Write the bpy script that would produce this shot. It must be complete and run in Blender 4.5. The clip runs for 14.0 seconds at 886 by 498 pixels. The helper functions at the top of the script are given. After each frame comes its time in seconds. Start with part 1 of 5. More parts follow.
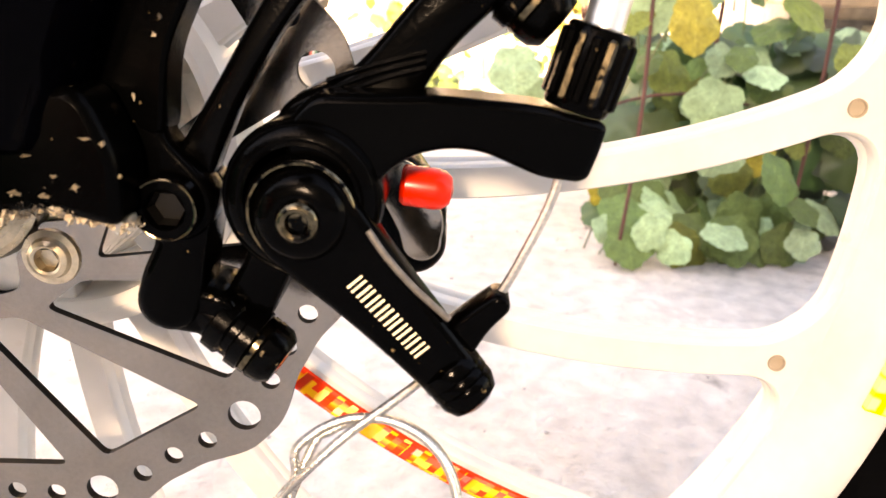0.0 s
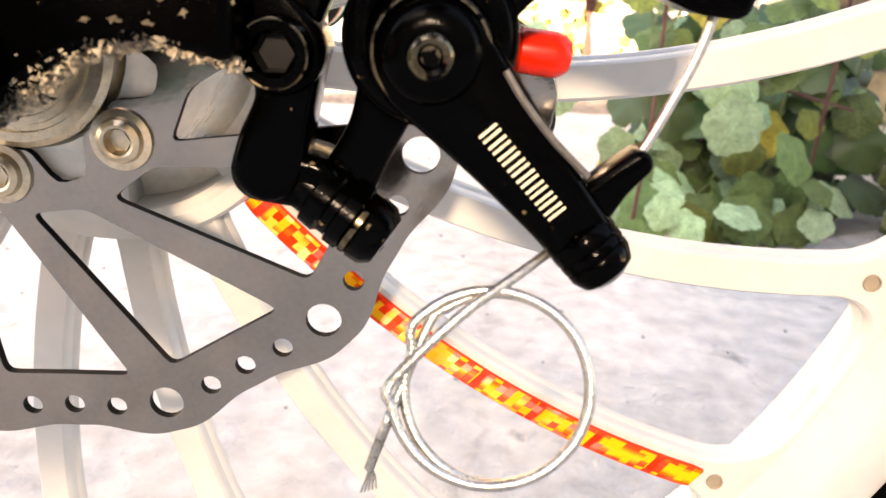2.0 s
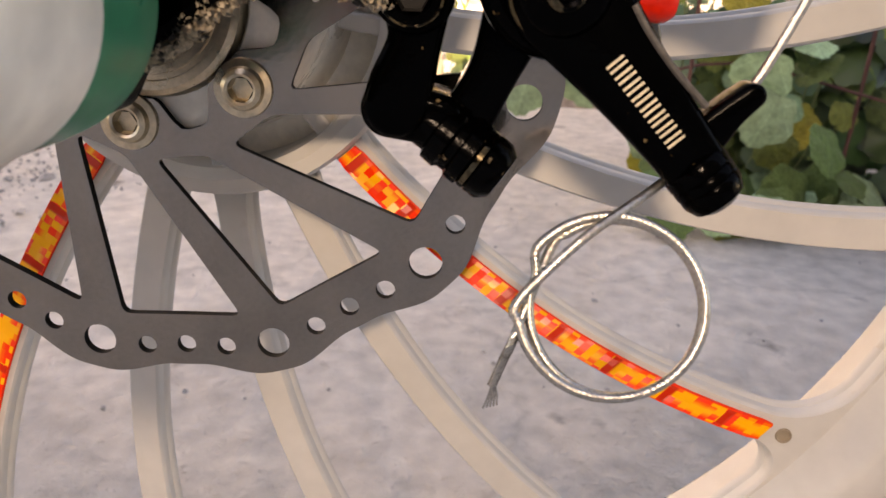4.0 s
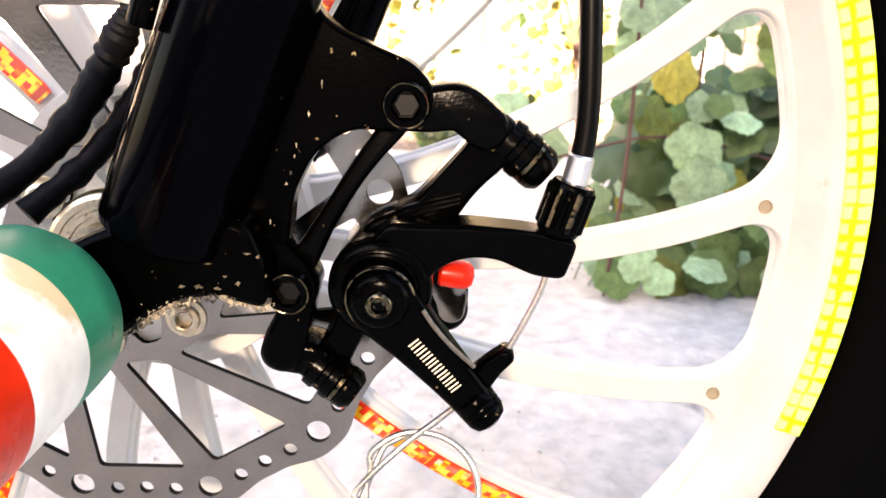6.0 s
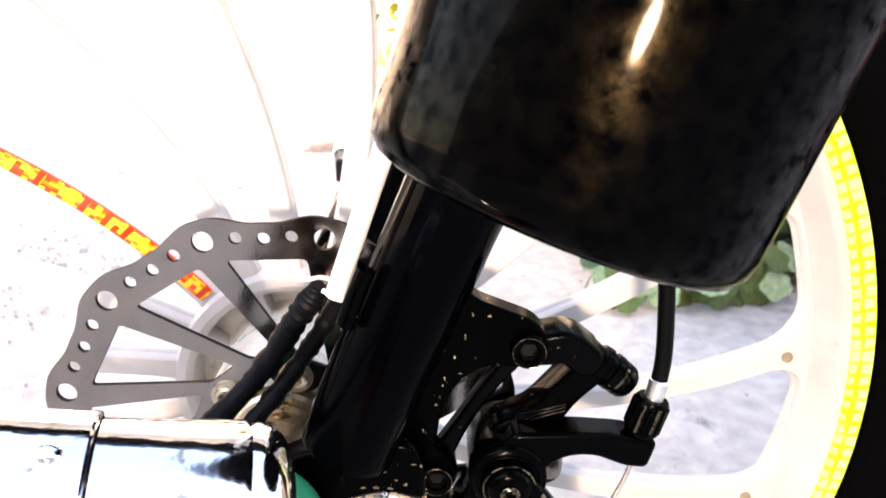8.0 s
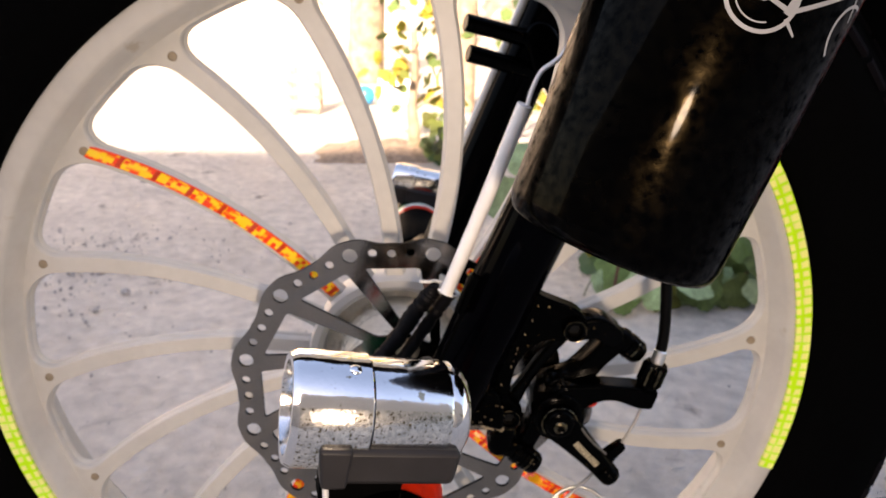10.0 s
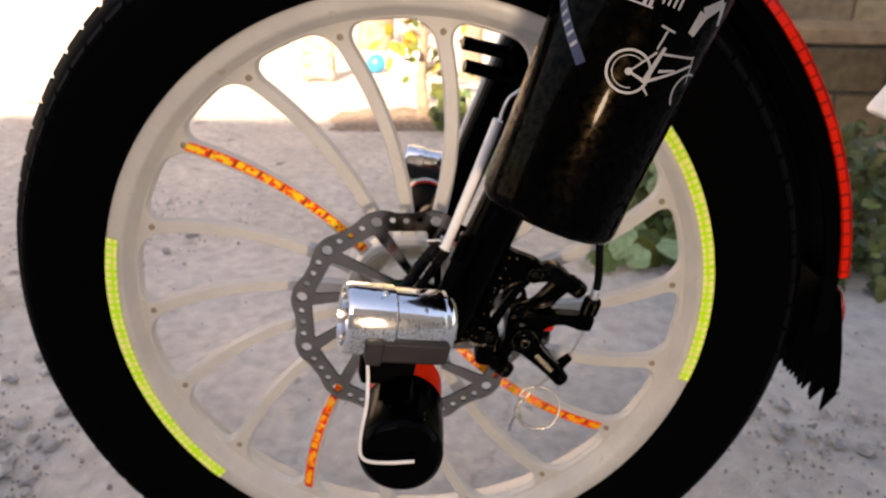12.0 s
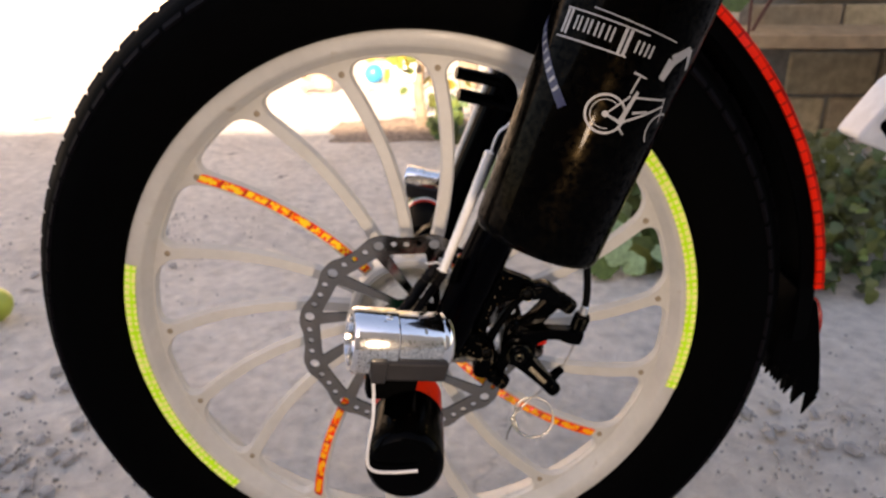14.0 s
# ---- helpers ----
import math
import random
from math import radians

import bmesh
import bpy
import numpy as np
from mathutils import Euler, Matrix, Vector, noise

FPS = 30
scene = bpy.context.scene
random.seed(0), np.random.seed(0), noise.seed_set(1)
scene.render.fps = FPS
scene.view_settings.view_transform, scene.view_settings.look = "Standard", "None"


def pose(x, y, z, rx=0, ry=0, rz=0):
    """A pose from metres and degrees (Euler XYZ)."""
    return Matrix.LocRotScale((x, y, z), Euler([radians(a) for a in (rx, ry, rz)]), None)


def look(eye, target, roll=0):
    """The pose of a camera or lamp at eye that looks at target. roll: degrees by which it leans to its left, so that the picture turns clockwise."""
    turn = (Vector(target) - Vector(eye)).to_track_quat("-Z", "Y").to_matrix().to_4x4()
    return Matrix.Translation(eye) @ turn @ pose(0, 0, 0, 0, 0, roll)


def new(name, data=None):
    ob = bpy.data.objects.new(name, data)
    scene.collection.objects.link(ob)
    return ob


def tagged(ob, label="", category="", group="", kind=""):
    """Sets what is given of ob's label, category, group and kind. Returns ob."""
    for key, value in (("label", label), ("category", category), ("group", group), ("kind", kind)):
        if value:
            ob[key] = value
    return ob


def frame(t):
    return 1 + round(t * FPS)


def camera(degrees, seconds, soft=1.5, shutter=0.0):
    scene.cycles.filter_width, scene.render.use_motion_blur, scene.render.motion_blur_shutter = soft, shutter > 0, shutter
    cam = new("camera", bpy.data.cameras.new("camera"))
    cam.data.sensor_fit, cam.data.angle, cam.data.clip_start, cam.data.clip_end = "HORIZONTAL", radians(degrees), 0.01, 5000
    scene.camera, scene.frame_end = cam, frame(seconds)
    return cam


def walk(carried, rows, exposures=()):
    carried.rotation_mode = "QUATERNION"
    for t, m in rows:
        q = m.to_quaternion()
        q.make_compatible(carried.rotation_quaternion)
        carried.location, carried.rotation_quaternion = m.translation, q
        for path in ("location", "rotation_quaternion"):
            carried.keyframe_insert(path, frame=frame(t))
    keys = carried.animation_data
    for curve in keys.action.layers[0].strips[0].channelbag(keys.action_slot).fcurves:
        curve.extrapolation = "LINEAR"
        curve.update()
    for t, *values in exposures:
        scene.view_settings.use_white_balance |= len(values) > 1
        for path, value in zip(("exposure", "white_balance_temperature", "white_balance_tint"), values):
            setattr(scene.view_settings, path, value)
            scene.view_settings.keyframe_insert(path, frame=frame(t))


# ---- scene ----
# all lengths of the bicycle are in millimetres from the axle's place in the brake rotor's plane
AXLE = 0.280
ROWS = [
    (0, 0.0961, -0.1393, 0.0376, 70.43, -1.80, 1.47),
    (0.5, 0.0939, -0.1357, 0.0404, 70.98, -1.39, 1.18),
    (1, 0.0904, -0.1317, 0.0378, 70.83, -1.82, 1.60),
    (1.5, 0.0854, -0.1337, 0.0269, 70.34, -2.41, 1.66),
    (2, 0.0769, -0.1358, 0.0143, 70.11, -2.27, 1.11),
    (2.5, 0.0688, -0.1357, 0.0067, 68.43, -1.09, 1.70),
    (2.7, 0.0648, -0.1341, 0.0055, 67.57, -0.40, 2.47),
    (4.8, 0.0613, -0.1602, 0.0073, 71.34, -2.50, 2.12),
    (5, 0.0651, -0.1633, 0.0189, 70.57, -2.02, 1.58),
    (5.5, 0.0743, -0.1775, 0.0436, 71.23, -1.83, 1.59),
    (6, 0.0885, -0.1935, 0.0688, 72.07, -2.20, 1.06),
    (6.5, 0.0972, -0.2085, 0.0978, 71.97, -1.65, 0.82),
    (7, 0.0920, -0.2156, 0.1312, 71.05, -1.06, 0.20),
    (7.5, 0.0753, -0.2195, 0.1455, 70.95, -0.54, 0.26),
    (8, 0.0518, -0.2241, 0.1504, 69.91, -0.52, -0.23),
    (8.5, 0.0304, -0.2288, 0.1492, 69.97, -1.15, -0.57),
    (9, 0.0239, -0.2510, 0.1584, 70.25, -1.24, -0.73),
    (9.2, 0.0216, -0.2628, 0.1639, 70.36, -1.22, -0.96),
    (11.3, 0.0098, -0.4284, 0.2351, 68.48, -0.87, -0.47),
    (11.5, 0.0107, -0.4376, 0.2391, 67.82, -1.22, -0.31),
    (12, 0.0167, -0.4561, 0.2425, 67.38, -1.04, -0.16),
    (12.5, 0.0053, -0.4713, 0.2526, 67.38, -1.14, -0.73),
    (13, 0.0090, -0.4824, 0.2618, 67.72, -0.49, -0.38),
    (13.5, 0.0133, -0.4858, 0.2612, 67.61, -0.59, -0.55),
    (14, 0.0184, -0.4825, 0.2665, 67.65, -0.03, -0.49),
]
cam = camera(60.2, 14.0, soft=1.5)
cam.data.dof.use_dof, cam.data.dof.focus_distance, cam.data.dof.aperture_fstop = True, 0.17, 36.0
EXPOSURES = [(0.0, 3.42, 10150, 25), (1.5, 3.54, 9550, 23), (2.0, 3.24, 9150, 21), (2.5, 2.8, 8900, 22), (4.8, 1.95, 9500, 26), (5.2, 2.16, 9300, 25), (5.5, 2.54, 8900, 21), (6.0, 3.29, 8450, 22), (6.5, 3.14, 8350, 22), (7.0, 3.14, 8350, 24), (7.5, 3.29, 8150, 25), (8.0, 3.27, 8050, 23), (8.5, 2.58, 8150, 22), (9.0, 2.08, 8250, 22), (9.2, 2.02, 8250, 22), (11.3, 1.58, 8750, 23), (12.5, 1.66, 8750, 23), (14.0, 1.64, 8750, 23)]
walk(cam, [(t, pose(x, y, z + AXLE, rx, ry, rz)) for t, x, y, z, rx, ry, rz in ROWS], EXPOSURES)

# ---- light ----
world = bpy.data.worlds.new("sky")
scene.world = world
world.use_nodes = True
SUN_UP, SUN_FROM = radians(29.5), radians(196)
nt = world.node_tree
sky = nt.nodes.new("ShaderNodeTexSky")
sky.sky_type, sky.sun_disc, sky.sun_elevation, sky.sun_rotation = "NISHITA", False, SUN_UP, SUN_FROM
nt.links.new(sky.outputs[0], nt.nodes["Background"].inputs[0])
nt.nodes["Background"].inputs[1].default_value = 0.15
sun_data = bpy.data.lights.new("sun", "SUN")
sun_data.energy, sun_data.angle, sun_data.color = 5.0, radians(0.5), (1.0, 0.93, 0.82)
sun = new("sun", sun_data)
SUN_WAY = Vector((math.sin(SUN_FROM) * math.cos(SUN_UP), math.cos(SUN_FROM) * math.cos(SUN_UP), math.sin(SUN_UP)))
sun.matrix_world = look(SUN_WAY * 10, (0, 0, 0))

# fixed stand-in for the viewer's small warm torch: glint on bottle, fill on wheel
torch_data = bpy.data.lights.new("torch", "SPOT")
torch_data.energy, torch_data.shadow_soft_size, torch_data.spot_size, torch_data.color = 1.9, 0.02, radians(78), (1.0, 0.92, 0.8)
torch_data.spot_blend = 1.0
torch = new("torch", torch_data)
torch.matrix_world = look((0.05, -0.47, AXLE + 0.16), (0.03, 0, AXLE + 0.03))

# ---- materials ----
def material(name, color, rough=0.5, metal=0.0, vary=0.15, grain=120.0, bump=0.0, fleck=None, fleck_amount=0.5, fleck_scale=9.0,
             specular=0.5, coat=0.0, stains=0.12, stain_scale=14.0, each=0.0):
    """A surface with fine grain, broad stains, bump and, where given, patches of a second colour."""
    m = bpy.data.materials.new(name)
    m.use_nodes = True
    n, l = m.node_tree.nodes, m.node_tree.links
    b = n["Principled BSDF"]
    b.inputs["Roughness"].default_value = rough
    b.inputs["Metallic"].default_value = metal
    b.inputs["Specular IOR Level"].default_value = specular
    b.inputs["Coat Weight"].default_value = coat
    co = n.new("ShaderNodeTexCoord")

    def noise_at(scale, detail=4.0):
        t = n.new("ShaderNodeTexNoise")
        t.inputs["Scale"].default_value, t.inputs["Detail"].default_value = scale, detail
        l.new(co.outputs["Object"], t.inputs["Vector"])
        return t.outputs["Fac"]

    def span(value, low, high, a=0.3, z=0.7):
        r = n.new("ShaderNodeMapRange")
        l.new(value, r.inputs["Value"])
        for k, v in zip(("From Min", "From Max", "To Min", "To Max"), (a, z, low, high)):
            r.inputs[k].default_value = v
        return r.outputs["Result"]

    fine, broad = noise_at(grain), noise_at(stain_scale)
    hsv = n.new("ShaderNodeHueSaturation")
    hsv.inputs["Color"].default_value = (*color, 1)
    mul = n.new("ShaderNodeMath")
    mul.operation = "MULTIPLY"
    l.new(span(fine, 1 - vary, 1 + vary), mul.inputs[0])
    l.new(span(broad, 1 - stains, 1 + stains), mul.inputs[1])
    l.new(mul.outputs[0], hsv.inputs["Value"])
    if each:
        info = n.new("ShaderNodeObjectInfo")
        mul2 = n.new("ShaderNodeMath")
        mul2.operation = "MULTIPLY"
        l.new(span(info.outputs["Random"], 1 - each, 1 + each, 0.0, 1.0), mul2.inputs[0])
        l.new(mul.outputs[0], mul2.inputs[1])
        l.new(mul2.outputs[0], hsv.inputs["Value"])
        l.new(span(info.outputs["Random"], 0.5 - each * 0.06, 0.5 + each * 0.05, 0.0, 1.0), hsv.inputs["Hue"])
    col = hsv.outputs["Color"]
    if fleck:
        mix = n.new("ShaderNodeMix")
        mix.data_type = "RGBA"
        l.new(span(noise_at(fleck_scale, 8.0), 0, 1, 1 - fleck_amount, 1.02 - fleck_amount + 0.04), mix.inputs["Factor"])
        l.new(col, mix.inputs["A"])
        mix.inputs["B"].default_value = (*fleck, 1)
        col = mix.outputs["Result"]
    l.new(col, b.inputs["Base Color"])
    l.new(span(broad, max(rough - 0.1, 0.02), min(rough + 0.12, 1)), b.inputs["Roughness"])
    if bump:
        bp = n.new("ShaderNodeBump")
        bp.inputs["Strength"].default_value, bp.inputs["Distance"].default_value = 1.0, bump
        l.new(fine, bp.inputs["Height"])
        l.new(bp.outputs["Normal"], b.inputs["Normal"])
    return m


def checker_tape(name, a, b_, size, edge=(0.3, 0.36), wild=0.9, rough=0.28):
    """Prismatic reflective tape: a grid of cells in one colour within ribs of another, its facets leaning at random, mostly upward."""
    m = bpy.data.materials.new(name)
    m.use_nodes = True
    n, l = m.node_tree.nodes, m.node_tree.links
    b = n["Principled BSDF"]
    b.inputs["Roughness"].default_value = rough
    b.inputs["Metallic"].default_value = 0.0
    b.inputs["Specular IOR Level"].default_value = 0.2
    uv = n.new("ShaderNodeUVMap")
    cell = n.new("ShaderNodeTexVoronoi")
    cell.distance = "CHEBYCHEV"
    cell.inputs["Scale"].default_value = 1 / size
    cell.inputs["Randomness"].default_value = wild * 0.2
    l.new(uv.outputs[0], cell.inputs["Vector"])
    fine = n.new("ShaderNodeTexNoise")
    fine.inputs["Scale"].default_value, fine.inputs["Detail"].default_value = 0.4 / size, 5.0
    l.new(uv.outputs[0], fine.inputs["Vector"])
    add = n.new("ShaderNodeMath")
    add.operation = "MULTIPLY_ADD"
    add.inputs[1].default_value = wild
    l.new(fine.outputs["Fac"], add.inputs[0])
    l.new(cell.outputs["Distance"], add.inputs[2])
    half = n.new("ShaderNodeMath")
    half.operation = "MULTIPLY"
    half.inputs[1].default_value = 0.5
    l.new(add.outputs[0], half.inputs[0])
    ramp = n.new("ShaderNodeValToRGB")
    ramp.color_ramp.elements[0].position, ramp.color_ramp.elements[1].position = (edge[0] + wild / 2) / 2, (edge[1] + wild / 2) / 2
    ramp.color_ramp.elements[0].color, ramp.color_ramp.elements[1].color = (*a, 1), (*b_, 1)
    l.new(half.outputs[0], ramp.inputs[0])
    l.new(ramp.outputs[0], b.inputs["Base Color"])
    geo = n.new("ShaderNodeNewGeometry")
    lean = n.new("ShaderNodeVectorMath")
    lean.operation = "MULTIPLY_ADD"
    lean.inputs[1].default_value, lean.inputs[2].default_value = (0.3, 0.2, 0.3), (-0.15, -0.1, 0.3)
    l.new(cell.outputs["Color"], lean.inputs[0])
    total = n.new("ShaderNodeVectorMath")
    total.operation = "ADD"
    l.new(geo.outputs["Normal"], total.inputs[0])
    l.new(lean.outputs[0], total.inputs[1])
    unit = n.new("ShaderNodeVectorMath")
    unit.operation = "NORMALIZE"
    l.new(total.outputs[0], unit.inputs[0])
    l.new(unit.outputs[0], b.inputs["Normal"])
    return m


def block_tape(name, red, orange, yellow, size, pitch):
    """Reflective tape printed in small square blocks, with a plain red bar across it at every pitch and thin red edges."""
    m = bpy.data.materials.new(name)
    m.use_nodes = True
    n, l = m.node_tree.nodes, m.node_tree.links
    b = n["Principled BSDF"]
    b.inputs["Roughness"].default_value, b.inputs["Specular IOR Level"].default_value = 0.3, 0.25
    uv = n.new("ShaderNodeUVMap")

    def math_node(op, a, second=None):
        q = n.new("ShaderNodeMath")
        q.operation = op
        l.new(a, q.inputs[0])
        if second is not None:
            q.inputs[1].default_value = second
        return q.outputs[0]

    def blend(fac, a, second):
        mix = n.new("ShaderNodeMix")
        mix.data_type = "RGBA"
        l.new(fac, mix.inputs["Factor"])
        for socket, value in (("A", a), ("B", second)):
            if isinstance(value, tuple):
                mix.inputs[socket].default_value = (*value, 1)
            else:
                l.new(value, mix.inputs[socket])
        return mix.outputs["Result"]

    def smooth_step(value, low, high):
        r = n.new("ShaderNodeMapRange")
        r.inputs["From Min"].default_value, r.inputs["From Max"].default_value = low, high
        l.new(value, r.inputs["Value"])
        return r.outputs["Result"]

    ragged = n.new("ShaderNodeTexNoise")
    ragged.inputs["Scale"].default_value, ragged.inputs["Detail"].default_value = 1.6 / size, 2.0
    l.new(uv.outputs[0], ragged.inputs["Vector"])
    shift = n.new("ShaderNodeVectorMath")
    shift.operation = "MULTIPLY_ADD"
    shift.inputs[1].default_value = (size * 0.3, size * 0.3, 0)
    l.new(ragged.outputs["Color"], shift.inputs[0])
    l.new(uv.outputs[0], shift.inputs[2])
    snap = n.new("ShaderNodeVectorMath")
    snap.operation = "SNAP"
    snap.inputs[1].default_value = (size, size, 1)
    l.new(shift.outputs[0], snap.inputs[0])
    rand = n.new("ShaderNodeTexWhiteNoise")
    rand.noise_dimensions = "2D"
    l.new(snap.outputs[0], rand.inputs["Vector"])
    axes = n.new("ShaderNodeSeparateXYZ")
    l.new(uv.outputs[0], axes.inputs[0])
    middle = smooth_step(math_node("ABSOLUTE", math_node("SUBTRACT", axes.outputs["Y"], 0.0038)), 0.0022, 0.0)
    odds = n.new("ShaderNodeMath")
    odds.operation = "MULTIPLY_ADD"
    odds.inputs[1].default_value = 0.3
    l.new(middle, odds.inputs[0])
    l.new(rand.outputs["Value"], odds.inputs[2])
    col = blend(smooth_step(odds.outputs[0], 0.36, 0.42), red, orange)
    col = blend(smooth_step(odds.outputs[0], 0.48, 0.66), col, yellow)
    bar = smooth_step(math_node("FRACT", math_node("MULTIPLY", axes.outputs["X"], 1 / pitch)), 0.16, 0.12)
    col = blend(bar, col, tuple(c * 0.6 for c in red))
    rim = smooth_step(math_node("ABSOLUTE", math_node("SUBTRACT", axes.outputs["Y"], 0.004)), 0.0028, 0.0031)
    l.new(blend(rim, col, red), b.inputs["Base Color"])
    geo = n.new("ShaderNodeNewGeometry")
    lean = n.new("ShaderNodeVectorMath")
    lean.operation = "MULTIPLY_ADD"
    lean.inputs[1].default_value, lean.inputs[2].default_value = (0.3, 0.2, 0.3), (-0.15, -0.1, 0.3)
    l.new(rand.outputs["Color"], lean.inputs[0])
    total = n.new("ShaderNodeVectorMath")
    total.operation = "ADD"
    l.new(geo.outputs["Normal"], total.inputs[0])
    l.new(lean.outputs[0], total.inputs[1])
    unit = n.new("ShaderNodeVectorMath")
    unit.operation = "NORMALIZE"
    l.new(total.outputs[0], unit.inputs[0])
    l.new(unit.outputs[0], b.inputs["Normal"])
    return m


BLACK_PAINT = material("black_gloss_paint", (0.0003, 0.0003, 0.0006), 0.07, vary=0.3, stain_scale=60, grain=900, specular=0.022)
# the bronze patches are painted glints, scattered over the black
BLACK_METAL = material("black_anodised_metal", (0.0003, 0.0003, 0.0003), 0.07, specular=0.032, grain=1500, bump=0.00004, fleck=(0.16, 0.115, 0.06), fleck_amount=0.29, fleck_scale=420)
# patches: real scrapes on the bar, painted glare on the mounting bracket
SCRAPED_GLARE = material("scraped_glare_black_metal", (0.0003, 0.0003, 0.0003), 0.16, specular=0.05, grain=1500, bump=0.00005, fleck=(0.16, 0.125, 0.08), fleck_amount=0.33, fleck_scale=420)
DARK_METAL = material("dark_socket_metal", (0.0015, 0.0013, 0.001), 0.35, specular=0.2, grain=900)
CUT_EDGE = material("near_black_edge", (0.004, 0.004, 0.004), 0.6, specular=0.1)
# paler than the sidewall: dust, and sky light put into the tread's colour
TREAD_RUBBER = material("dusty_skylit_tread_rubber", (0.0045, 0.004, 0.0055), 0.8, vary=0.3, grain=200, bump=0.0003, specular=0.05)
BRONZE_METAL = material("bronze_glint_metal", (0.11, 0.088, 0.055), 0.16, metal=1.0, vary=0.4, grain=900, fleck=(0.004, 0.004, 0.004), fleck_amount=0.5, fleck_scale=420)
RUBBED_EDGE = material("rubbed_lever_edge", (0.1, 0.09, 0.08), 0.4, metal=0.5, vary=0.3, grain=700)
WORN_PAINT = material("chipped_black_paint", (0.0003, 0.0003, 0.0003), 0.14, specular=0.022, grain=1200, bump=0.00005, fleck=(0.28, 0.21, 0.12), fleck_amount=0.295, fleck_scale=480)
DIRT = material("dried_dirt", (0.34, 0.28, 0.2), 0.95, vary=0.4, grain=900, bump=0.0006, fleck=(0.03, 0.025, 0.02), fleck_amount=0.48, fleck_scale=260)
FLAKE = material("thin_brown_dirt", (0.1, 0.078, 0.05), 0.95, vary=0.5, grain=1200, bump=0.0004)
BOTTLE_BLACK = material("black_bottle_lacquer", (0.0002, 0.0002, 0.0003), 0.23, specular=0.02, vary=0.4, grain=420, bump=0.00005, stain_scale=90, coat=0.045)


def mottle(m, low, high):
    """Clear lacquer over brushed flakes: the gloss beneath comes in warm patches and streaks."""
    n, l = m.node_tree.nodes, m.node_tree.links
    b = n["Principled BSDF"]
    b.inputs["Coat Roughness"].default_value = 0.07
    b.inputs["Specular Tint"].default_value = (1.0, 0.72, 0.36, 1)
    patch = n.new("ShaderNodeTexNoise")
    patch.inputs["Scale"].default_value, patch.inputs["Detail"].default_value = 330.0, 6.0
    l.new(next(x for x in n if x.type == "TEX_COORD").outputs["Object"], patch.inputs["Vector"])
    gloss = n.new("ShaderNodeMapRange")
    for k, v in zip(("From Min", "From Max", "To Min", "To Max"), (0.35, 0.68, low, high)):
        gloss.inputs[k].default_value = v
    l.new(patch.outputs["Fac"], gloss.inputs["Value"])
    l.new(gloss.outputs[0], b.inputs["Specular IOR Level"])


mottle(BOTTLE_BLACK, 0.0, 0.042)
RUBBER = material("black_rubber", (0.0008, 0.0008, 0.0009), 0.7, vary=0.3, grain=300, bump=0.0002, specular=0.02)
HOUSING = material("black_cable_housing", (0.001, 0.001, 0.001), 0.35, grain=600, specular=0.08)
CLOTH_TAPE = material("black_insulating_tape", (0.004, 0.004, 0.005), 0.5, grain=500, bump=0.0003, specular=0.08)
WHEEL_WHITE = material("cream_wheel_paint", (0.545, 0.528, 0.49), 0.42, vary=0.03, grain=180, stains=0.07, stain_scale=30, fleck=(0.45, 0.4, 0.33), fleck_amount=0.31, fleck_scale=60)
HUB_METAL = material("hub_alloy", (0.8, 0.76, 0.67), 0.3, metal=0.1, vary=0.08, grain=400, stain_scale=60)
STEEL = material("brushed_rotor_steel", (0.31, 0.275, 0.24), 0.14, metal=1.0, vary=0.05, grain=900, bump=0.00002, stain_scale=50)
BOLT_STEEL = material("bolt_steel", (0.56, 0.47, 0.34), 0.3, metal=1.0, vary=0.15, grain=800, stain_scale=90)
GRIMY_CHROME = material("speckled_chrome", (0.8, 0.78, 0.74), 0.12, metal=1.0, vary=0.3, grain=700, bump=0.0001, fleck=(0.2, 0.16, 0.1), fleck_amount=0.42, fleck_scale=900)
CHROME = material("chrome_plate", (0.86, 0.86, 0.87), 0.06, metal=1.0, vary=0.03, grain=80, bump=0.0003, fleck=(0.4, 0.34, 0.25), fleck_amount=0.36, fleck_scale=240, stains=0.04)
WIRE = material("galvanised_wire", (0.5, 0.48, 0.44), 0.26, metal=1.0, vary=0.2, grain=1500, bump=0.0001)
ALU = material("aluminium_ferrule", (0.75, 0.75, 0.74), 0.3, metal=1.0)
RED_PLASTIC = material("red_plastic", (0.55, 0.014, 0.004), 0.22, vary=0.15, grain=600, specular=0.3)
PEG_GREEN = material("green_band", (0.004, 0.19, 0.1), 0.35, vary=0.08, specular=0.2, stains=0.2, stain_scale=70)
PEG_WHITE = material("white_band", (0.8, 0.77, 0.69), 0.4, vary=0.06, stains=0.14, stain_scale=60, fleck=(0.62, 0.5, 0.3), fleck_amount=0.4, fleck_scale=45)
PEG_RED = material("red_band", (0.62, 0.022, 0.005), 0.35, vary=0.08, specular=0.15, stains=0.2, stain_scale=70)
WHITE_PLASTIC = material("white_plastic", (0.8, 0.8, 0.8), 0.4, vary=0.04, stain_scale=40)
LEAD_WHITE = material("dull_white_lead", (0.42, 0.42, 0.43), 0.5, vary=0.08, stain_scale=60)
CLAMP_GREY = material("dark_grey_plastic", (0.013, 0.012, 0.013), 0.4, specular=0.25, vary=0.15)
DECAL = material("white_print", (0.25, 0.25, 0.26), 0.5, vary=0.05)
BRONZE_PRINT = material("pale_print", (0.58, 0.5, 0.36), 0.5, vary=0.2, grain=2000)
BLUE_DECAL = material("blue_sticker", (0.012, 0.014, 0.045), 0.35)
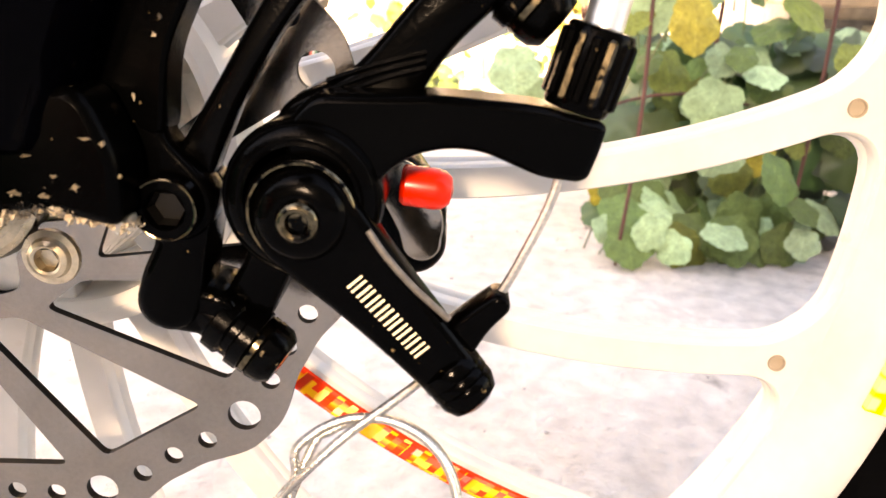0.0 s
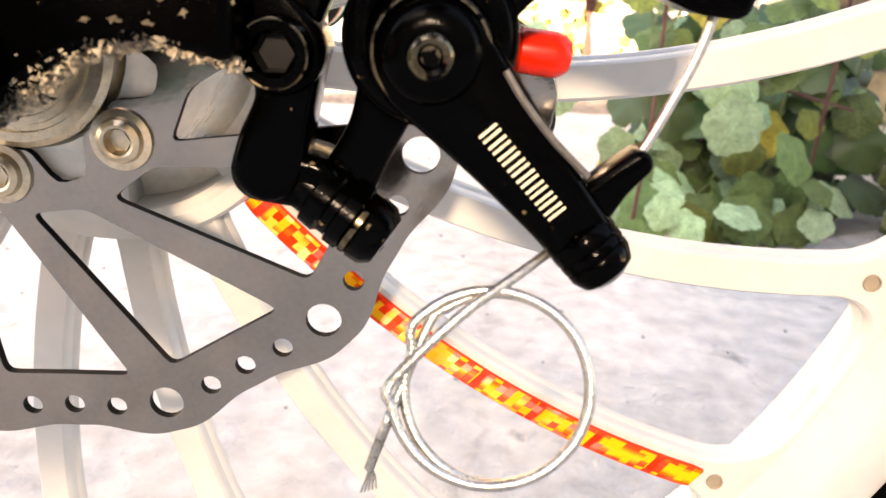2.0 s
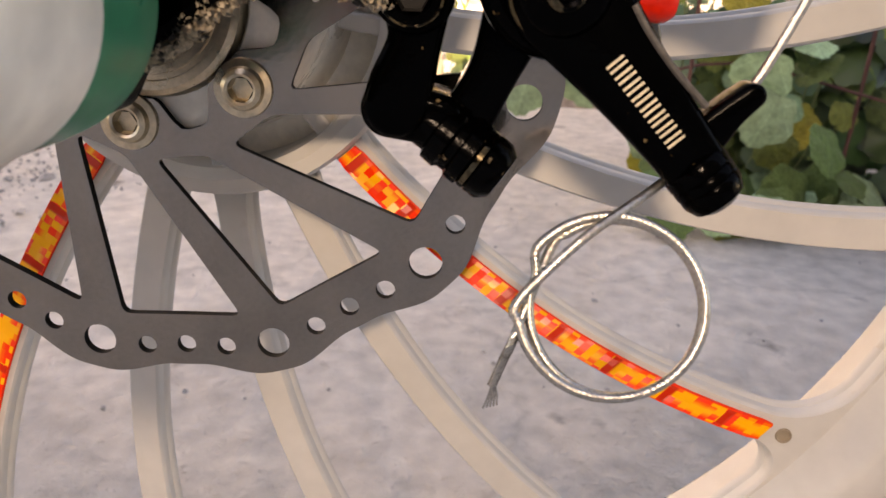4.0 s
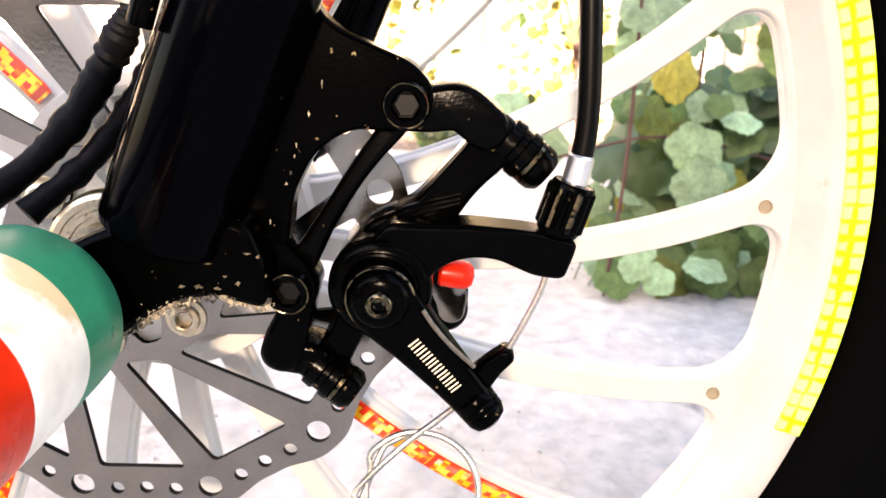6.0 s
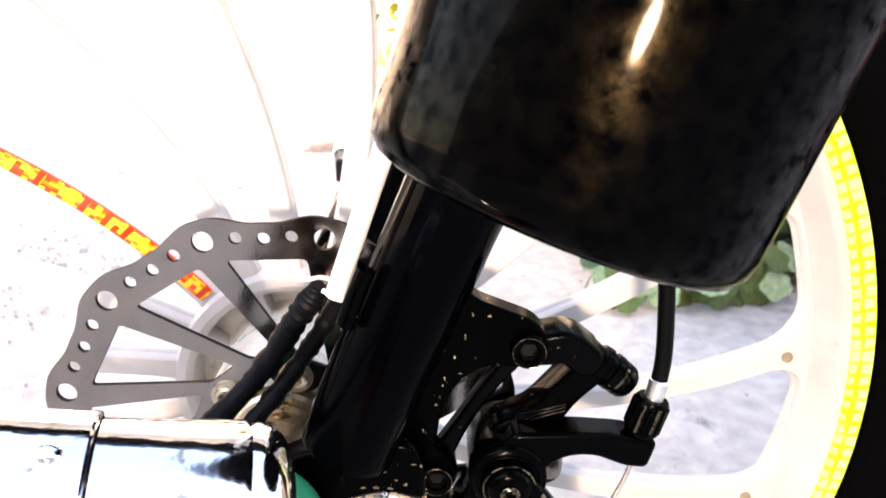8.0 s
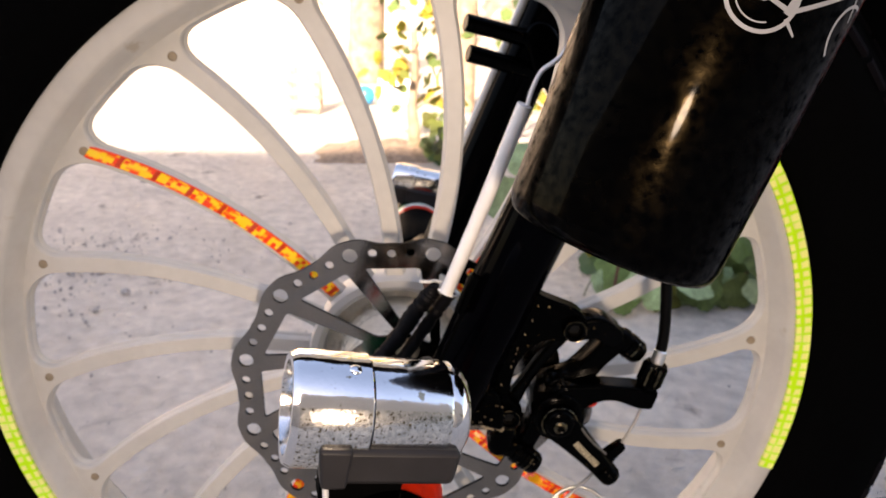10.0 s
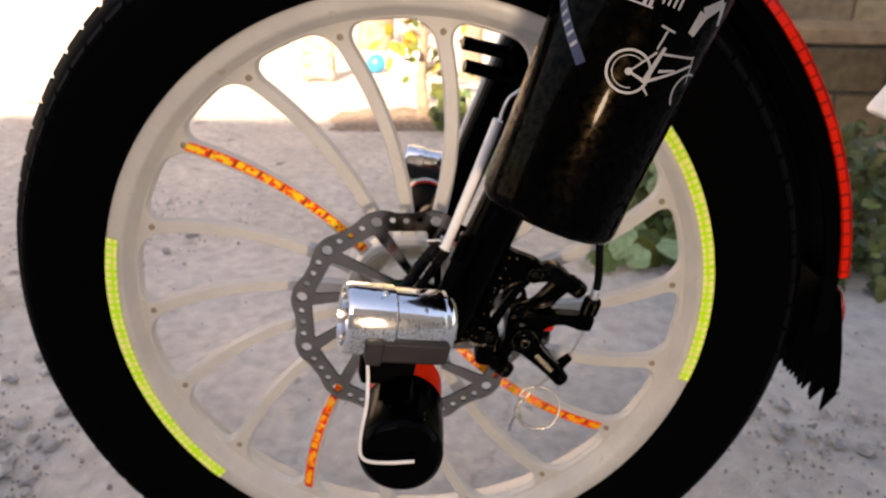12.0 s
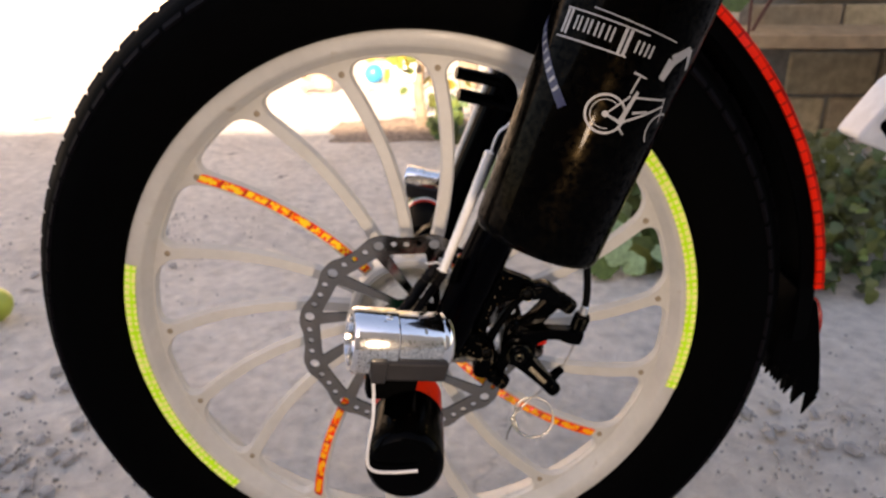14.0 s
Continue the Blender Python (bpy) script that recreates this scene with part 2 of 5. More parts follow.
ORANGE_TAPE = [block_tape("orange_reflective_tape", (0.95, 0.05, 0.004), (1.0, 0.16, 0.004), (1.0, 0.62, 0.02), 0.0021, 0.0168),
               block_tape("red_orange_reflective_tape", (1.0, 0.035, 0.004), (1.0, 0.1, 0.004), (1.0, 0.42, 0.012), 0.0021, 0.0168)]
LIME_TAPE = checker_tape("lime_reflective_tape", (0.95, 1.0, 0.3), (0.56, 1.0, 0.02), 0.0052, (0.27, 0.42), 0.7)
RED_TAPE = checker_tape("red_reflective_tape", (1.0, 0.022, 0.006), (0.3, 0.004, 0.002), 0.0095, (0.4, 0.5), 0.2)
DARK_HOLE = material("dark_recess", (0.3, 0.24, 0.17), 0.7)
LEAF = [material("leaf_%s" % k, c, 0.5, vary=0.1, grain=14, bump=0.003, stain_scale=3.5, stains=0.25, specular=0.2, each=0.28)
        for k, c in (("green", (0.1, 0.15, 0.045)), ("pale", (0.28, 0.39, 0.21)), ("yellow", (0.38, 0.31, 0.05)), ("lime", (0.17, 0.2, 0.045)))]


def add_veins(m):
    """Pale veins that fan out from the leaf's stalk."""
    n, l = m.node_tree.nodes, m.node_tree.links
    b = n["Principled BSDF"]
    co = next(x for x in n if x.type == "TEX_COORD")
    axes = n.new("ShaderNodeSeparateXYZ")
    l.new(co.outputs["Object"], axes.inputs[0])
    value = None
    for op, first, second in (("ARCTAN2", axes.outputs["X"], axes.outputs["Y"]), ("MULTIPLY", None, 4.2), ("SINE", None, None), ("ABSOLUTE", None, None)):
        q = n.new("ShaderNodeMath")
        q.operation = op
        l.new(first or value, q.inputs[0])
        if op == "ARCTAN2":
            l.new(second, q.inputs[1])
        elif second:
            q.inputs[1].default_value = second
        value = q.outputs[0]
    fade = n.new("ShaderNodeMapRange")
    for k, v in zip(("From Min", "From Max", "To Min", "To Max"), (0.03, 0.2, 1.22, 1.0)):
        fade.inputs[k].default_value = v
    l.new(value, fade.inputs["Value"])
    mix = n.new("ShaderNodeMix")
    mix.data_type, mix.blend_type = "RGBA", "MULTIPLY"
    mix.clamp_result = False
    mix.inputs["Factor"].default_value = 1.0
    l.new(b.inputs["Base Color"].links[0].from_socket, mix.inputs["A"])
    l.new(fade.outputs[0], mix.inputs["B"])
    l.new(mix.outputs["Result"], b.inputs["Base Color"])


for leaf_material in LEAF:
    add_veins(leaf_material)
STEM = material("plant_stem", (0.1, 0.12, 0.04), 0.6, grain=150)
RED_STEM = material("red_brown_stem", (0.1, 0.035, 0.025), 0.7, grain=150)
BARK = material("bark", (0.34, 0.25, 0.18), 0.9, vary=0.35, grain=30, bump=0.01)
GROUND = material("rough_concrete", (0.72, 0.665, 0.598), 0.92, vary=0.16, grain=45, bump=0.01, fleck=(0.27, 0.245, 0.22), fleck_amount=0.35, fleck_scale=10, stains=0.12, stain_scale=5)


def roughen(m):
    """Adds coarse lumps, pits and thin cracks to the concrete."""
    n, l = m.node_tree.nodes, m.node_tree.links
    b = n["Principled BSDF"]
    co = next(x for x in n if x.type == "TEX_COORD")
    old = next(x for x in n if x.type == "BUMP")
    warp = n.new("ShaderNodeTexNoise")
    warp.inputs["Scale"].default_value, warp.inputs["Detail"].default_value = 6.0, 6.0
    l.new(co.outputs["Object"], warp.inputs["Vector"])
    mixv = n.new("ShaderNodeVectorMath")
    mixv.operation = "MULTIPLY_ADD"
    mixv.inputs[1].default_value = (0.35, 0.35, 0.0)
    l.new(warp.outputs["Color"], mixv.inputs[0])
    l.new(co.outputs["Object"], mixv.inputs[2])
    vor = n.new("ShaderNodeTexVoronoi")
    vor.feature = "DISTANCE_TO_EDGE"
    vor.inputs["Scale"].default_value = 0.9
    l.new(mixv.outputs[0], vor.inputs["Vector"])
    crack = n.new("ShaderNodeMapRange")
    for k, v in zip(("From Min", "From Max", "To Min", "To Max"), (0.0, 0.006, 0.84, 1.0)):
        crack.inputs[k].default_value = v
    l.new(vor.outputs["Distance"], crack.inputs["Value"])
    lumps = n.new("ShaderNodeTexNoise")
    lumps.inputs["Scale"].default_value, lumps.inputs["Detail"].default_value, lumps.inputs["Roughness"].default_value = 18.0, 9.0, 0.7
    l.new(co.outputs["Object"], lumps.inputs["Vector"])
    total = n.new("ShaderNodeMath")
    total.operation = "MULTIPLY_ADD"
    total.inputs[1].default_value = 0.25
    l.new(crack.outputs[0], total.inputs[0])
    l.new(lumps.outputs["Fac"], total.inputs[2])
    bump = n.new("ShaderNodeBump")
    bump.inputs["Distance"].default_value = 0.032
    l.new(total.outputs[0], bump.inputs["Height"])
    l.new(old.outputs["Normal"], bump.inputs["Normal"])
    l.new(bump.outputs["Normal"], b.inputs["Normal"])
    link = b.inputs["Base Color"].links[0].from_socket
    dark = n.new("ShaderNodeMix")
    dark.data_type, dark.blend_type = "RGBA", "MULTIPLY"
    dark.inputs["Factor"].default_value = 1.0
    l.new(link, dark.inputs["A"])
    l.new(crack.outputs[0], dark.inputs["B"])
    l.new(dark.outputs["Result"], b.inputs["Base Color"])


roughen(GROUND)
BRICK = material("block_brick", (0.42, 0.335, 0.215), 0.9, vary=0.2, grain=40, bump=0.004, each=0.2)
MORTAR = material("mortar", (0.22, 0.2, 0.17), 0.95, vary=0.2, grain=60, bump=0.003)
WOOD = material("weathered_wood", (0.36, 0.25, 0.15), 0.75, vary=0.25, grain=25, bump=0.002)
FRUIT = material("green_fruit", (0.4, 0.45, 0.06), 0.4, vary=0.1, grain=30)
BLUE_BALL = material("blue_plastic", (0.01, 0.3, 0.6), 0.4)
SUNBLOCK_PLASTER = material("sunblock_plaster", (0.2, 0.19, 0.18), 0.9, vary=0.3, grain=10)
PINK_PLASTER = material("pinkish_plaster", (0.72, 0.62, 0.52), 0.9, vary=0.12, grain=8, bump=0.003)
PINK_WOOD = material("sunlit_wood", (0.5, 0.36, 0.26), 0.85, vary=0.25, grain=20)
SOIL = material("brown_soil", (0.27, 0.2, 0.15), 0.95, vary=0.4, grain=60, bump=0.006)
PEBBLE = material("grey_pebble", (0.33, 0.31, 0.29), 0.9, vary=0.3, grain=80)
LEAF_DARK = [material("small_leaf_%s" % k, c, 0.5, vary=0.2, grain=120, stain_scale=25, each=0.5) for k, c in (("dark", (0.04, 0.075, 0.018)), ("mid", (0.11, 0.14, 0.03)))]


# ---- building helpers (millimetres from the axle) ----
MM = 0.001
ORIGIN = Vector((0, 0, AXLE))


def P3(x, y, z):
    return Vector((x * MM, y * MM, z * MM))


def mesh_from(name, bm, mat, smooth=True, angle=35):
    bmesh.ops.recalc_face_normals(bm, faces=bm.faces)
    me = bpy.data.meshes.new(name)
    bm.to_mesh(me)
    bm.free()
    me.materials.append(mat)
    if smooth:
        me.shade_smooth()
        me.set_sharp_from_angle(angle=radians(angle))
    return me


def part(name, bm, mat, parent=None, label="", smooth=True, angle=35, bevel=0.0):
    """Links a bmesh as one mesh object, under a thing or part."""
    ob = new(name, mesh_from(name, bm, mat, smooth, angle))
    if parent:
        ob.parent = parent
    if bevel:
        mod = ob.modifiers.new("bevel", "BEVEL")
        mod.width, mod.segments, mod.limit_method, mod.angle_limit = bevel * MM, 2, "ANGLE", radians(40)
        mod.harden_normals = False
    return tagged(ob, label)


def thing(name, label, category, at=ORIGIN, group="", kind=""):
    e = new(name)
    e.empty_display_size = 0.02
    e.location = at
    return tagged(e, label, category, group, kind)


def lathe(profile, centre=(0, 0, 0), axis=(0, -1, 0), segs=48, bm=None, closed=False, arc=None):
    """Turns (radius, height) pairs about an axis through centre."""
    bm = bm or bmesh.new()
    a = Vector(axis).normalized()
    u = a.orthogonal().normalized() if abs(a.y) < 0.99 else Vector((1, 0, 0))
    v = a.cross(u)
    c = Vector(centre)
    full = arc is None
    a0, a1 = arc or (0, 2 * math.pi)
    steps = segs if full else segs + 1
    rings = []
    for r, h in profile:
        if r < 1e-6 and full:
            rings.append([bm.verts.new((c + a * h) * MM)])
        else:
            rings.append([bm.verts.new((c + a * h + (u * math.cos(a0 + (a1 - a0) * k / segs) + v * math.sin(a0 + (a1 - a0) * k / segs)) * r) * MM) for k in range(steps)])
    pairs = list(zip(rings, rings[1:]))
    if closed:
        pairs.append((rings[-1], rings[0]))
    for p, q in pairs:
        for k in range(segs):
            n = (k + 1) % steps if full else k + 1
            if len(p) == 1 and len(q) == 1:
                continue
            if len(p) == 1:
                bm.faces.new((p[0], q[k], q[n]))
            elif len(q) == 1:
                bm.faces.new((p[k], q[0], p[n]))
            else:
                bm.faces.new((p[k], q[k], q[n], p[n]))
    return bm


def rod(a, b, r, r2=None, segs=20, bm=None, cap=0.6):
    """A round bar from a to b with softened ends."""
    a, b = Vector(a), Vector(b)
    h = (b - a).length
    r2 = r if r2 is None else r2
    c = min(cap, r * 0.5, h * 0.4)
    return lathe([(0, 0), (r - c, 0), (r, c), (r2, h - c), (r2 - c, h), (0, h)], a, (b - a), segs, bm)


def smooth_path(points, steps=8):
    """Catmull-Rom through the points."""
    p = [Vector(q) for q in points]
    p = [2 * p[0] - p[1]] + p + [2 * p[-1] - p[-2]]
    out = []
    for i in range(1, len(p) - 2):
        for k in range(steps):
            t = k / steps
            out.append(0.5 * ((2 * p[i]) + (p[i + 1] - p[i - 1]) * t + (2 * p[i - 1] - 5 * p[i] + 4 * p[i + 1] - p[i + 2]) * t * t
                              + (3 * p[i] - p[i - 1] - 3 * p[i + 1] + p[i + 2]) * t ** 3))
    return out + [p[-2]]


def tube(points, r, segs=12, bm=None, steps=8, wobble=None):
    """A bar of round section along a smooth path; wobble(k) scales the radius."""
    bm = bm or bmesh.new()
    path = smooth_path(points, steps)
    rings = []
    ref = Vector((0.13, 1, 0.21)).normalized()
    for i, q in enumerate(path):
        d = (path[min(i + 1, len(path) - 1)] - path[max(i - 1, 0)]).normalized()
        u = (ref - d * ref.dot(d)).normalized()
        ref = u
        v = d.cross(u)
        rr = r * (wobble(i) if wobble else 1)
        rings.append([bm.verts.new((q + (u * math.cos(2 * math.pi * k / segs) + v * math.sin(2 * math.pi * k / segs)) * rr) * MM) for k in range(segs)])
    for p, q in zip(rings, rings[1:]):
        for k in range(segs):
            bm.faces.new((p[k], p[(k + 1) % segs], q[(k + 1) % segs], q[k]))
    bm.faces.new(rings[0][::-1])
    bm.faces.new(rings[-1])
    return bm


def rope(points, r, pitch=7.0, strands=6, steps=4, gap=0.5):
    """A twisted wire: a bar of lobed section that turns along its smooth path."""
    bm = bmesh.new()
    raw = smooth_path(points, steps)
    path, run = [raw[0]], 0.0
    for a, c in zip(raw, raw[1:]):
        k = max(1, round((c - a).length / gap))
        path += [a.lerp(c, i / k) for i in range(1, k + 1)]
    ref, rings = Vector((0.13, 1, 0.21)).normalized(), []
    segs = strands * 3
    for i, q in enumerate(path):
        d = (path[min(i + 1, len(path) - 1)] - path[max(i - 1, 0)]).normalized()
        run += (q - path[i - 1]).length if i else 0
        u = (ref - d * ref.dot(d)).normalized()
        ref = u
        v = d.cross(u)
        turn = 2 * math.pi * run / pitch
        ring = []
        for k in range(segs):
            a = 2 * math.pi * k / segs + turn
            ring.append(bm.verts.new((q + (u * math.cos(a) + v * math.sin(a)) * r * (1.0 if k % 3 else 0.93)) * MM))
        rings.append(ring)
    for p, q in zip(rings, rings[1:]):
        for k in range(segs):
            bm.faces.new((p[k], p[(k + 1) % segs], q[(k + 1) % segs], q[k]))
    bm.faces.new(rings[0][::-1])
    bm.faces.new(rings[-1])
    return bm


def fill(loops, y0, y1, bm=None):
    """A plate between two depths whose outline is the first loop of (x, z) and whose holes are the others."""
    bm = bm or bmesh.new()
    edges = []
    for loop in loops:
        vs = [bm.verts.new((x * MM, y0 * MM, z * MM)) for x, z in loop]
        edges += [bm.edges.new((vs[i], vs[(i + 1) % len(vs)])) for i in range(len(vs))]
    if len(loops) == 1:
        faces = [bm.faces.new(vs)]
    else:
        faces = [f for f in bmesh.ops.triangle_fill(bm, edges=edges, use_beauty=True)["geom"] if isinstance(f, bmesh.types.BMFace)]
    out = bmesh.ops.extrude_face_region(bm, geom=faces)["geom"]
    bmesh.ops.translate(bm, vec=(0, (y1 - y0) * MM, 0), verts=[v for v in out if isinstance(v, bmesh.types.BMVert)])
    return bm


def circle(x, z, r, n=24, a0=0.0, a1=360.0):
    return [(x + r * math.cos(radians(a0 + (a1 - a0) * k / n)), z + r * math.sin(radians(a0 + (a1 - a0) * k / n))) for k in range(n if a1 - a0 == 360 else n + 1)]


def hull(*discs, n=28):
    """The outline round several discs (x, z, r)."""
    pts = sorted({(round(p[0], 4), round(p[1], 4)) for d in discs for p in circle(*d, n=n)})

    def half(seq):
        h = []
        for q in seq:
            while len(h) > 1 and (h[-1][0] - h[-2][0]) * (q[1] - h[-2][1]) - (h[-1][1] - h[-2][1]) * (q[0] - h[-2][0]) <= 0:
                h.pop()
            h.append(q)
        return h[:-1]

    return half(pts) + half(pts[::-1])


def polar(r, deg):
    return r * math.cos(radians(deg)), r * math.sin(radians(deg))


def arm(path, y0, y1, b=1.5, n=14, bm=None):
    """A forged arm: a stroke along (x, z, radius) discs between two depths, its edges rounded by b."""
    bm = bm or bmesh.new()
    p = [Vector(q) for q in path]
    pts = smooth_path(p, 6) if len(p) > 2 else [p[0].lerp(p[1], k / 6) for k in range(7)]

    def outline(inset):
        left, right = [], []
        for i, q in enumerate(pts):
            d = (pts[min(i + 1, len(pts) - 1)] - pts[max(i - 1, 0)])
            d = Vector((d.x, d.y)).normalized()
            r = max(q.z - inset, 0.2)
            left.append((q.x - d.y * r, q.y + d.x * r))
            right.append((q.x + d.y * r, q.y - d.x * r))

        def end(q, d, r):
            a = math.atan2(d.y, d.x)
            return [(q.x + r * math.cos(a + t), q.y + r * math.sin(a + t)) for t in (-math.pi / 2 + math.pi * k / n for k in range(1, n))]

        d1 = Vector((pts[-1] - pts[-2]).xy).normalized()
        d0 = Vector((pts[0] - pts[1]).xy).normalized()
        return right + end(pts[-1], d1, max(pts[-1].z - inset, 0.2)) + left[::-1] + end(pts[0], d0, max(pts[0].z - inset, 0.2))

    steps = [(b * (1 - math.sin(t)), b * (1 - math.cos(t))) for t in (0, math.pi / 6, math.pi / 3, math.pi / 2)]
    levels = [(ins, y0 + dy) for ins, dy in steps] + [(ins, y1 - dy) for ins, dy in steps[::-1]]
    rings = [[bm.verts.new((x * MM, y * MM, z * MM)) for x, z in outline(ins)] for ins, y in levels]
    for p_, q_ in zip(rings, rings[1:]):
        for i in range(len(p_)):
            j = (i + 1) % len(p_)
            bm.faces.new((p_[i], p_[j], q_[j], q_[i]))
    bm.faces.new(rings[0])
    bm.faces.new(rings[-1][::-1])
    return bm


def band(outer, inner_r, a0, a1, y, thick, bm, steps=40, uv_r=None):
    """A flat arc strip between two radii, with tape coordinates in metres."""
    layer = bm.loops.layers.uv.verify()
    rows = []
    for k in range(steps + 1):
        a = a0 + (a1 - a0) * k / steps
        rows.append([(r, a, bm.verts.new(P3(polar(r, a)[0], yy, polar(r, a)[1]))) for r, yy in ((inner_r, y + thick), (inner_r, y), (outer, y), (outer, y + thick))])
    for p, q in zip(rows, rows[1:]):
        for i in range(3):
            f = bm.faces.new((p[i][2], p[i + 1][2], q[i + 1][2], q[i][2]))
            for lo, s in zip(f.loops, (p[i], p[i + 1], q[i + 1], q[i])):
                lo[layer].uv = (radians(s[1]) * outer * MM, s[0] * MM)
    return bm


# ---- wheel ----
SPOKE_TURN = 84.02        # the first spoke's end at the rim, degrees
ROTOR_TURN = 76.78
wheel = thing("bicycle_wheel", "cream white cast bicycle wheel with curved spokes and black tyre", "wheel")
RIM = [(193.6, 40.2), (193.6, 34.8), (194.4, 33.9), (196, 31.6), (199.2, 25.4), (200.4, 23.8), (202, 23.2), (209.4, 21.9), (210.8, 22.4), (211.8, 25), (212.6, 48), (211.8, 71), (210.8, 75), (209.6, 73), (209.4, 46), (207, 40.2)]
part("rim", lathe([(r, -y) for r, y in RIM], segs=180, closed=True), WHEEL_WHITE, wheel, angle=40)
TYRE_Y, TYRE_R = 48.5, 277.0
tyre_profile = [(210.6, -23), (211.0, -26.3), (213.4, -30), (220, -34.6), (232, -37.5), (246, -38.5), (257, -37), (265, -32.5), (271, -25), (275, -13), (276, 0),
                (275, 13), (271, 25), (265, 32.5), (257, 37), (246, 38.5), (232, 37.5), (220, 34.6), (213.4, 30), (211.0, 26.3), (210.6, 23)]
tyre = part("tyre", lathe([(r * 0.996 if r > 250 else r, -(TYRE_Y + y)) for r, y in tyre_profile], segs=180), RUBBER, wheel, "black rubber tyre with blocky tread")
TREAD = bmesh.new()
corners = []
for a in (-1.62, 1.62):
    for r, y in ((259.0, -35.6), (273.4, -14.0)):
        for h in (-1.5, 2.2):
            q = polar(r + 0.72 * h, a)
            corners.append(TREAD.verts.new(P3(q[0], TYRE_Y + y - 0.69 * h, q[1])))
for f in ((0, 1, 3, 2), (4, 6, 7, 5), (0, 4, 5, 1), (2, 3, 7, 6), (1, 5, 7, 3)):
    TREAD.faces.new([corners[i] for i in f])
TREAD_ME = mesh_from("tread_block", TREAD, TREAD_RUBBER, smooth=False)
for k in range(90):
    block = new("tread_block", TREAD_ME)
    block.parent = tyre
    block.rotation_euler = (0, -radians(4 * k), 0)


def spoke_shift(r):
    t = max((r - 46.0) / 141.0, 0.0)
    return -13.0 * (1 - t ** 1.25)


FILLET, WINDOW_R = 13.5, 191.4


def sector_outline(e):
    """One spoke with its share of the rim flange, drawn in by e from the window's lip."""
    sides = {-1: [], 1: []}
    for side in (-1, 1):
        for k in range(33):
            r = 43 + (WINDOW_R + e - 43) * (1 - (1 - k / 32) ** 1.7)
            w = 5.1 + max(0.0, (min(r, 180) - 120) / 60) * 0.7 - e + max(0.0, 52 - r) * 0.12
            d = r - (WINDOW_R - FILLET)
            if d > 0:
                w += (FILLET + e) - math.sqrt(max((FILLET + e) ** 2 - d * d, 0))
            sides[side].append(polar(r, spoke_shift(r) + math.degrees((1.4 + side * w) / r)))
        last = math.degrees(math.atan2(sides[side][-1][1], sides[side][-1][0]))
        sides[side] += [polar(WINDOW_R + e, last + (side * 10 - last) * k / 5) for k in range(1, 6)]
    rim = [polar(207.0, -10 + 20 * k / 12) for k in range(13)]
    return sides[-1] + rim + sides[1][::-1]


def spoke_mesh():
    bm = bmesh.new()
    rings = [[bm.verts.new(P3(x, y, z)) for x, z in sector_outline(e)] for e, y in ((0.8, 41.6), (0, 40.8), (0, 39.4), (0.3, 38.8), (0.8, 38.2), (0.9, 36.0), (1.1, 35.0), (1.6, 34.4))]
    for p, q in zip(rings, rings[1:]):
        for i in range(len(p)):
            j = (i + 1) % len(p)
            bm.faces.new((p[i], p[j], q[j], q[i]))
    bm.faces.new(rings[0])
    bm.faces.new(rings[-1][::-1])
    return mesh_from("spoke", bm, WHEEL_WHITE, angle=32)


def tape_on_spoke(r0, r1):
    """A strip that follows the spoke's front face."""
    bm = bmesh.new()
    layer = bm.loops.layers.uv.verify()
    rows = []
    for k in range(49):
        r = r0 + (r1 - r0) * k / 48
        c = spoke_shift(r)
        half = 3.25 * (0.86 if k in (0, 48) else 1.0) + max(0, (r - 120) / 70) * 0.3
        rows.append([(o, r, bm.verts.new(P3(*(lambda q: (q[0], y, q[1]))(polar(r, c + math.degrees((o + 0.2) / r)))))) for o, y in ((-half, 34.3), (-half + 0.2, 33.5), (half - 0.2, 33.4), (half, 34.3))])
    for p, q in zip(rows, rows[1:]):
        for i in range(3):
            f = bm.faces.new((p[i][2], p[i + 1][2], q[i + 1][2], q[i][2]))
            for lo, s in zip(f.loops, (p[i], p[i + 1], q[i + 1], q[i])):
                lo[layer].uv = (s[1] * MM, (s[0] + 4.0) * MM)
    return bm


SPOKE = spoke_mesh()
HOLE = mesh_from("screw_hole", lathe([(0, 0.1), (1.6, 0.1), (1.8, 0.6), (2.1, 0.6), (2.3, -0.6)], (0, 0, 0), segs=16), DARK_HOLE)
TAPED = {3: (49.5, 184, 0), 8: (48, 187, 1), 12: (48, 180.5, 1), 17: (50, 186, 0)}
for k in range(18):
    spoke = new("spoke", SPOKE)
    spoke.parent = wheel
    spoke.rotation_euler = (0, -radians(SPOKE_TURN + 20 * k), 0)
    hole = new("screw_hole", HOLE)
    hole.parent = spoke
    hole.location = P3(*(lambda q: (q[0], 34.3, q[1]))(polar(185.5, 0)))
    if k in TAPED:
        part("reflective_tape", tape_on_spoke(*TAPED[k][:2]), ORANGE_TAPE[TAPED[k][2]], spoke, "orange and yellow checked reflective tape")
for a0, a1 in ((166.7, 225.5), (-16.0, 40.5)):
    part("reflective_tape", band(210.4, 202.8, a0, a1, 20.9, 1.8, bmesh.new(), 90), LIME_TAPE, wheel, "lime yellow cellular reflective tape")

